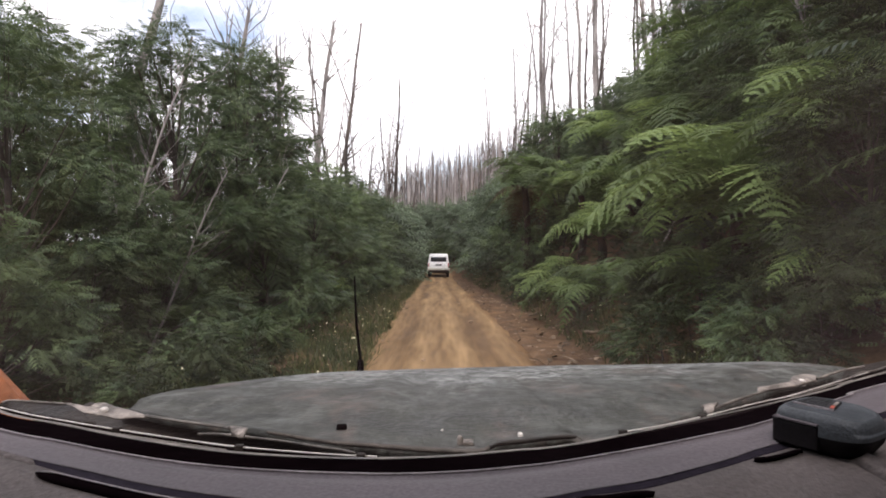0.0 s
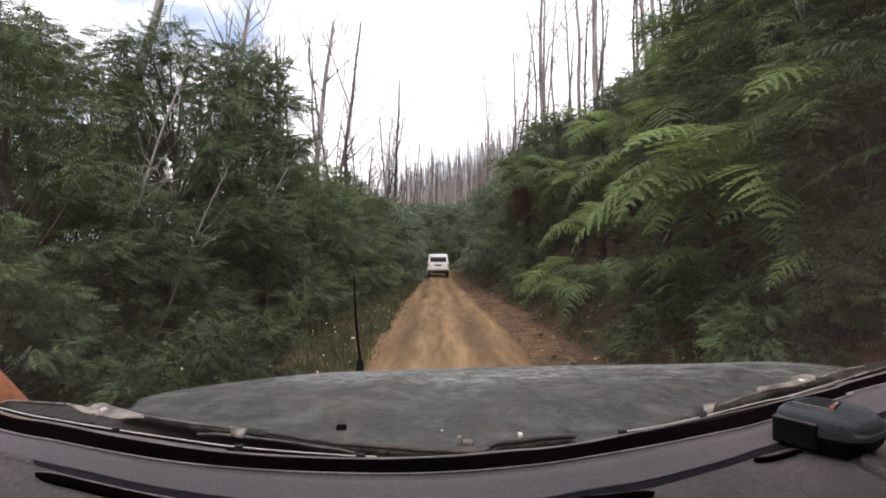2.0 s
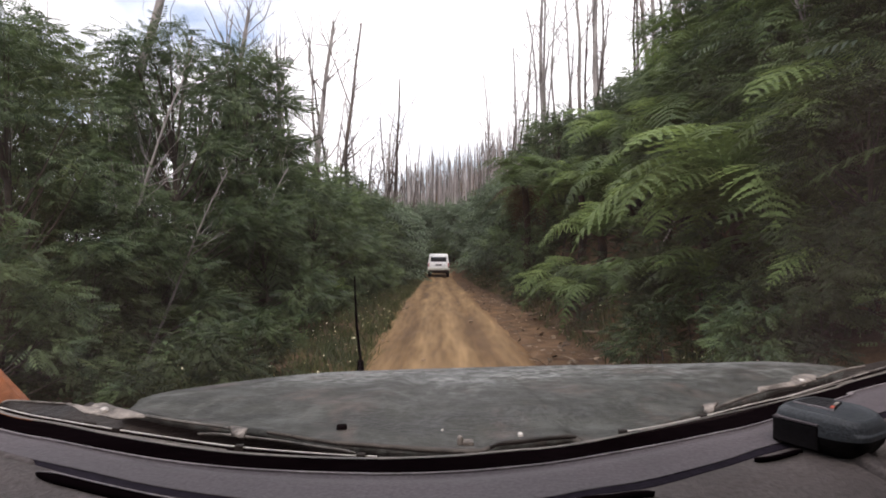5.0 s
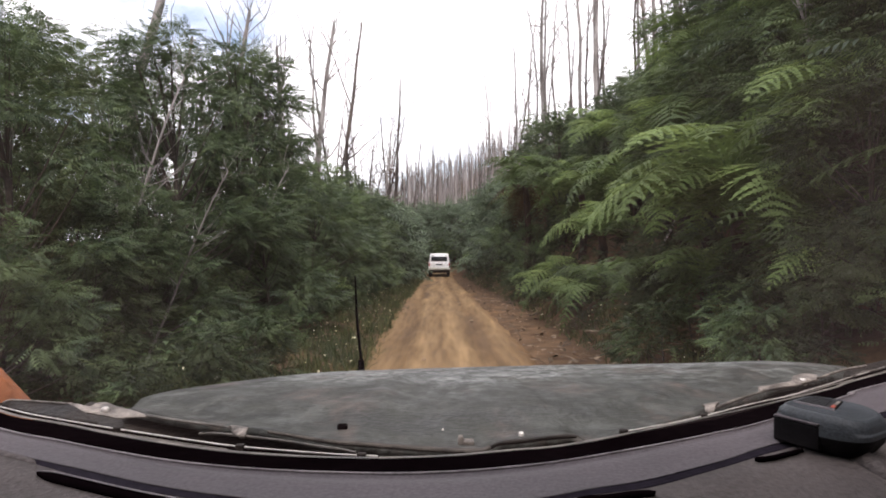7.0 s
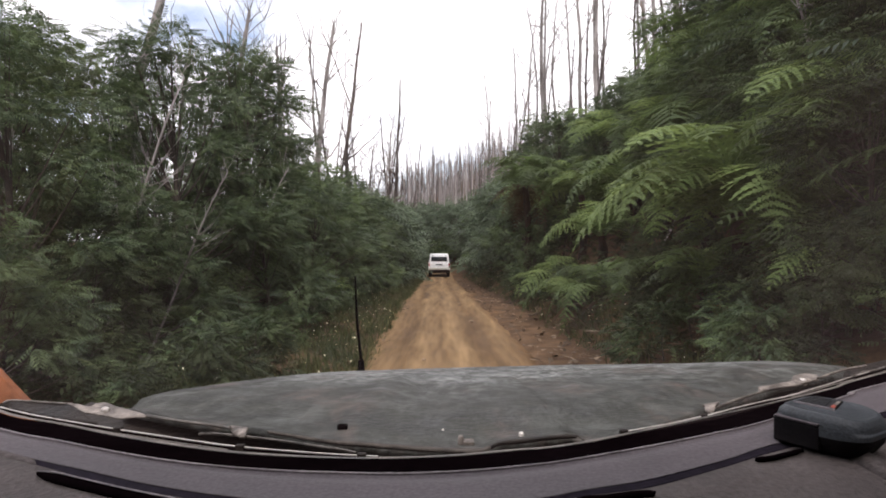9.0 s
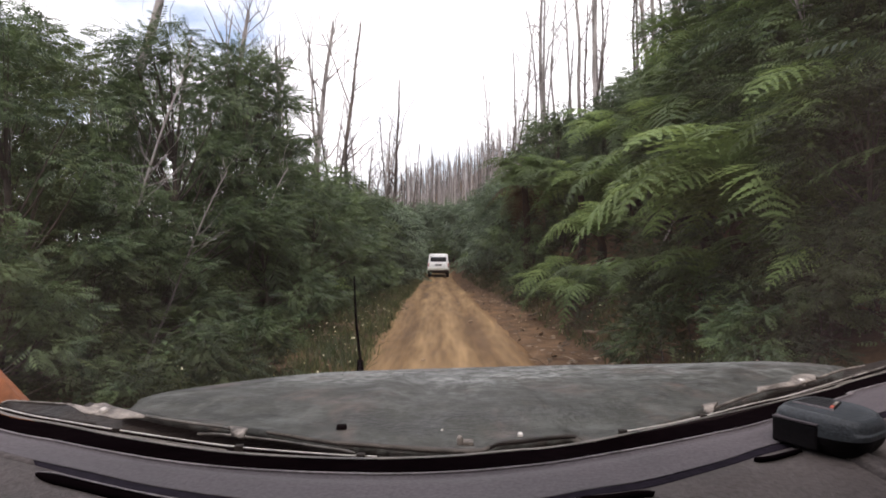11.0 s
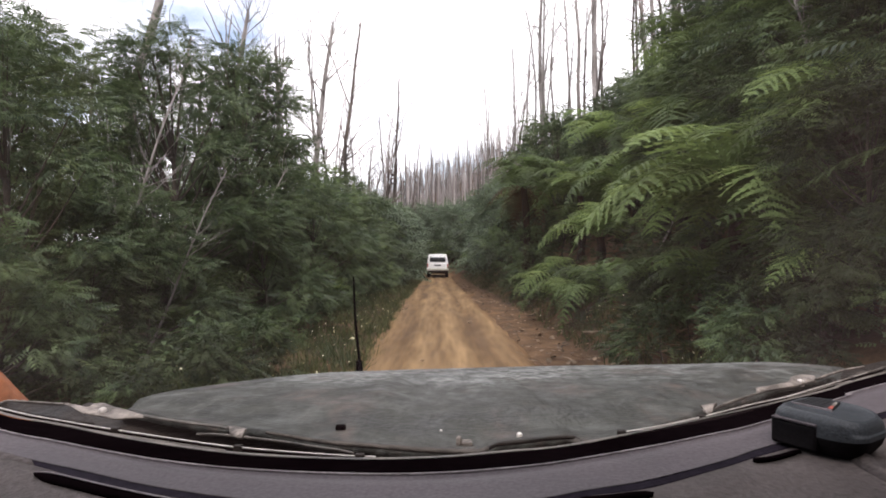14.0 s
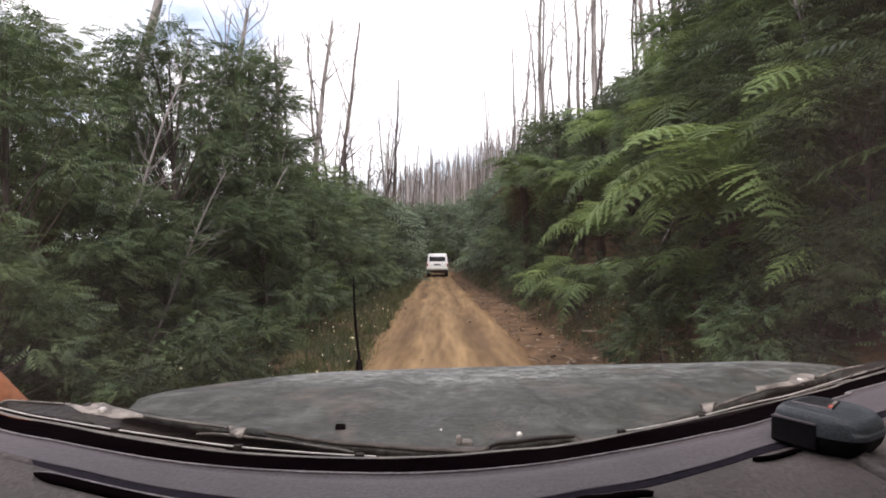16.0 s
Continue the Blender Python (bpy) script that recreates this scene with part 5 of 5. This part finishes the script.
# the burnt forest on the ridge: too many trunks to count
fr = np.random.default_rng(5)
chunks = []
for i in range(3300):
    y = 120 + 190 * fr.random()
    x = (fr.random() * 0.85 - 0.24) * y
    if abs(x - float(road_mid(y))) < 4 and y < 130:
        continue
    h = (6 + 13 * fr.random()) * (1.5 if fr.random() < 0.10 else 1)
    z = float(ground_z(x, y)) - 0.4
    t = np.linspace(0, 1, 5)
    rad = 0.10 + 0.20 * fr.random() ** 2
    lean = fr.normal(0, 0.03, 2) * h
    axis = np.stack([x + lean[0] * t + 0.1 * np.sin(t * 6 + i), y + lean[1] * t, z + t * h], 1)
    chunks.append(tube(axis, rad * (1 - 0.6 * t), 3))
    for b in range(4):
        q = 0.40 + 0.55 * fr.random()
        base = np.array([x + lean[0] * q, y + lean[1] * q, z + q * h])
        d = np.array([fr.normal(), fr.normal(), 1.2 + fr.random()]) * (0.5 + 0.6 * fr.random())
        chunks.append(tube([base, base + d * 0.6 + [0, 0, -0.1], base + d * 1.3], [0.045, 0.035, 0.015], 3))
far_forest = new("burnt_forest", np_mesh("burnt_forest", *join(chunks), M_FAR, False))
tagged(far_forest, "dense grey-brown burnt forest of bare trunks on the ridge", "forest", kind="stuff")

# low green cover on the far slope and hillside
def cover(n, area, leaf, mat, size, name, label, seed):
    r = np.random.default_rng(seed)
    pos = np.array([area(r) for _ in range(n)])
    pos = np.column_stack([pos[:, 0], pos[:, 1], ground_z(pos[:, 0], pos[:, 1]) + pos[:, 2]])
    d = r.normal(0, 1, (n, 3)) * [1, 1, 0.4] + [0, 0, 0.5]
    ob = new(name, np_mesh(name, *scatter(leaf, pos, d, size * (0.6 + 0.8 * r.random(n)), r), mat, False))
    return tagged(ob, label, "plants", kind="stuff")


def hill_area(r):
    y = 58 + 150 * r.random()
    return (r.random() * 1.3 - 0.45) * y * 0.8, y, 0.5 + 2.2 * r.random() ** 2


def bank_area(r):
    y = 4.9 + 48 * r.random() if r.random() < 0.85 else -9 + 10 * r.random()
    return float(road_mid(y)) + 2.4 + 9 * r.random() ** 1.3, y, 0.1 + 0.5 * r.random()


def left_area(r):
    y = 5.2 + 48 * r.random() if r.random() < 0.85 else -9 + 12 * r.random()
    return float(road_mid(y)) - 2.9 - 9 * r.random() ** 1.3, y, 0.1 + 0.5 * r.random()


cover(3600, hill_area, FEATHER, M_WATTLE_B, 2.6, "hillside_scrub", "green regrowth scrub over the burnt hillside", 2)
cover(9000, bank_area, BROADLEAF, M_BROAD, 0.19, "bank_undergrowth", "tangled green undergrowth over the cut bank", 3)
cover(7000, left_area, BROADLEAF, M_BROAD, 0.22, "roadside_undergrowth", "tangled green undergrowth under the wattles", 4)

# verge grass and small flowers
BLADE = (np.array([(-0.02, 0, 0), (0.02, 0, 0), (0.012, 0.55, 0.02), (-0.012, 0.55, 0.02), (0.012, 0.55, 0.02), (-0.012, 0.55, 0.02), (-0.001, 1, -0.14), (0.001, 1, -0.14)]), np.array([(0, 1, 2, 3), (5, 4, 7, 6)]))


def verge(n, seed, name, label, mat, template, size, up, hgt):
    r = np.random.default_rng(seed)
    y = 5.4 + 44 * r.random(n) ** 1.7
    side = np.where(r.random(n) < 0.72, -1, 1)
    d = np.where(side < 0, -1.35 - 1.7 * r.random(n) ** 1.2, 2.0 + 0.9 * r.random(n))
    tuft = 0.12 * wave(d, y, 6, 1)
    x = road_mid(y) + 0.1 + d + tuft
    keep = wave(x, y, 1.9, 4) + 0.5 * wave(x, y, 5.1, 7) > -0.25 + 0.6 * r.random(n) - 0.3
    x, y, n = x[keep], y[keep], int(keep.sum())
    pos = np.column_stack([x, y, ground_z(x, y) - 0.01 + hgt * r.random(n)])
    direction = r.normal(0, 0.45, (n, 3)) + [0, 0, up]
    ob = new(name, np_mesh(name, *scatter(template, pos, direction, size * (0.4 + r.random(n)), r), mat, False))
    return tagged(ob, label, "plants", kind="stuff")


verge(26000, 8, "verge_grass", "green and straw-coloured grass along the track's edge", M_GRASS, BLADE, 0.30, 1.0, 0.0)
PETALS = (np.array([(-0.5, -0.5, 0), (0.5, -0.5, 0.1), (0.5, 0.5, 0), (-0.5, 0.5, 0.1)]), np.array([(0, 1, 2, 3)]))
verge(760, 9, "verge_flowers", "small pale yellow flowers in the verge grass", M_PETAL, PETALS, 0.018, 0.6, 0.45)


# fallen leaves and twigs on the bare clay of both verges
def litter(n, seed, name, label, mat, template, size, lo, hi):
    r = np.random.default_rng(seed)
    y = 5.5 + 34 * r.random(n) ** 1.6
    d = np.where(r.random(n) < 0.7, 1, -1) * (lo + (hi - lo) * r.random(n))
    x = road_mid(y) - 0.05 + d
    pos = np.column_stack([x, y, ground_z(x, y) + 0.02 + 0.02 * r.random(n)])
    ob = new(name, np_mesh(name, *scatter(template, pos, r.normal(0, 1, (n, 3)) * [1, 1, 0.25], size * (0.5 + r.random(n)), r), mat, False))
    return tagged(ob, label, "litter", kind="stuff")


M_LITTER = leaf_material("dry_leaf", (0.07, 0.045, 0.028), (0.26, 0.19, 0.13), 0.8, 0.5, 0.0, 0.2)
TWIG = (np.array([(-0.02, 0, 0), (0.02, 0, 0.02), (0.015, 0.5, 0.06), (-0.015, 0.5, 0.04), (-0.008, 1, 0.0), (0.008, 1, 0.02)]), np.array([(0, 1, 2, 3), (3, 2, 5, 4)]))
litter(1100, 21, "leaf_litter", "dry brown leaves scattered over the clay verge", M_LITTER, PETALS, 0.055, 1.15, 2.9)
litter(260, 22, "twig_litter", "thin pale twigs scattered over the clay verge", M_LITTER, TWIG, 0.34, 1.2, 2.9)


# ---- broad-leaved weeds on the left verge ----
def weed_mesh(seed):
    r = np.random.default_rng(seed)
    h = 0.7
    chunks = [tube([(0, 0, 0), (0.02, 0.01, h * 0.5), (0.0, 0.03, h)], [0.008, 0.006, 0.003], 5)]
    for i in range(15):
        t = 0.2 + 0.8 * i / 14
        a = i * 2.4 + r.normal(0, 0.2)
        size = 0.20 * (1.15 - 0.6 * t)
        d, s = np.array([math.cos(a), math.sin(a), 0]), np.array([-math.sin(a), math.cos(a), 0])
        base = np.array([0.01, 0.015, h * t])
        w = size * 0.28
        q = [base + d * size * u + [0, 0, size * (0.45 * math.sin(u * 2.2) - 0.25 * u * u)] for u in (0, 0.3, 0.7, 1.0)]
        for j, (w0, w1) in enumerate(((0.1, 1.0), (1.0, 0.8), (0.8, 0.05))):
            for sgn in (-1, 1):
                lift = np.array([0, 0, 0.25 * w])
                chunks.append((np.array([q[j], q[j + 1], q[j + 1] + sgn * s * w * w1 + lift * w1, q[j] + sgn * s * w * w0 + lift * w0]), np.array([(0, 1, 2, 3)])))
    return np_mesh("tall_weed", *join(chunks), M_WEED)


M_WEED = leaf_material("weed_leaf", (0.06, 0.10, 0.04), (0.13, 0.18, 0.08), 0.6, 0.3, 0.2, 0.35, 3.0)
WEEDS = [weed_mesh(1), weed_mesh(2)]
for i, (x, y, s) in enumerate(((-3.0, 6.2, 1.0), (-3.5, 6.6, 1.1), (-2.7, 7.0, 0.8), (-3.2, 7.4, 1.3), (-2.5, 8.4, 0.6), (-2.9, 9.3, 0.8), (2.9, 8.2, 0.6), (3.1, 10.6, 0.7), (-2.4, 12.4, 0.7), (-2.6, 10.9, 0.6), (-3.9, 6.1, 0.9))):
    ob = new("tall_weed", WEEDS[i % 2])
    ob.matrix_basis = Matrix.Translation((x, y, float(ground_z(x, y)) - 0.02)) @ Matrix.Rotation(i * 1.7, 4, "Z") @ Matrix.Diagonal((s, s, s, 1))
    tagged(ob, "upright green weed with broad pointed leaves on the verge", "weed", "tall weeds on the verge")


# ---- sticks and stones on the track's edge ----
def stick(x, y, length, rad, turn, label):
    r = np.random.default_rng(int(abs(x * 100) + y * 10))
    t = np.linspace(-0.5, 0.5, 9)
    p = np.stack([t * length, 0.06 * length * np.sin(t * 6) + r.normal(0, 0.01, 9), 0.02 * np.cos(t * 5)], 1)
    chunks = [tube(p, rad * (1 - 0.5 * (t + 0.5)), 7), tube([p[5], p[5] + [0.1 * length, 0.13 * length, 0.05], p[5] + [0.14 * length, 0.22 * length, 0.10]], [rad * 0.6, rad * 0.4, rad * 0.15], 5)]
    ob = new("fallen_branch", np_mesh("fallen_branch", *join(chunks), M_STICK))
    ob.matrix_basis = Matrix.Translation((x, y, float(ground_z(x, y)) + rad * 0.7)) @ Matrix.Rotation(turn, 4, "Z")
    tagged(ob, label, "branch", "fallen wood beside the track")


for x, y, l, rd, tn in ((2.35, 14.5, 0.8, 0.025, 0.9), (2.75, 9.5, 0.9, 0.03, -0.7), (2.2, 19.0, 0.9, 0.03, 1.1), (2.9, 12.0, 1.1, 0.045, 0.7), (-2.3, 11.0, 0.8, 0.025, 0.9), (2.5, 7.8, 0.6, 0.025, 0.5), (-2.4, 16.0, 0.9, 0.03, 1.2)):
    stick(x, y, l, rd, tn, "weathered fallen branch lying on the verge")


def stone_mesh(seed):
    bm = bmesh.new()
    bmesh.ops.create_icosphere(bm, subdivisions=2, radius=1)
    for v in bm.verts:
        v.co *= 1 + 0.28 * noise.noise(v.co * 1.3 + Vector((seed * 3.1, 0, 0)))
        v.co.z *= 0.6
    me = bpy.data.meshes.new("stone")
    bm.to_mesh(me)
    bm.free()
    me.materials.append(M_STONE)
    return me


STONES = [stone_mesh(i) for i in range(4)]
for i in range(70):
    y = 6 + 22 * prng.random() ** 1.3
    d = prng.choice((-1.5, 1.6, 1.9, 2.1, 0.05, -0.4)) + prng.uniform(-0.3, 0.3)
    s = prng.uniform(0.015, 0.05)
    x = float(road_mid(y)) + 0.15 + d
    ob = new("stone", STONES[i % 4])
    zz = max(float(ground_z(x, y)), float(road_z(y)) + 0.02 if abs(d) < 1.7 else -9)
    ob.matrix_basis = Matrix.Translation((x, y, zz + 0.3 * s)) @ Matrix.Rotation(prng.random() * 6, 4, "Z") @ Matrix.Diagonal((s * 1.3, s, s, 1))
    tagged(ob, "small clay-coated stone on the track", "stone", "stones on the track")
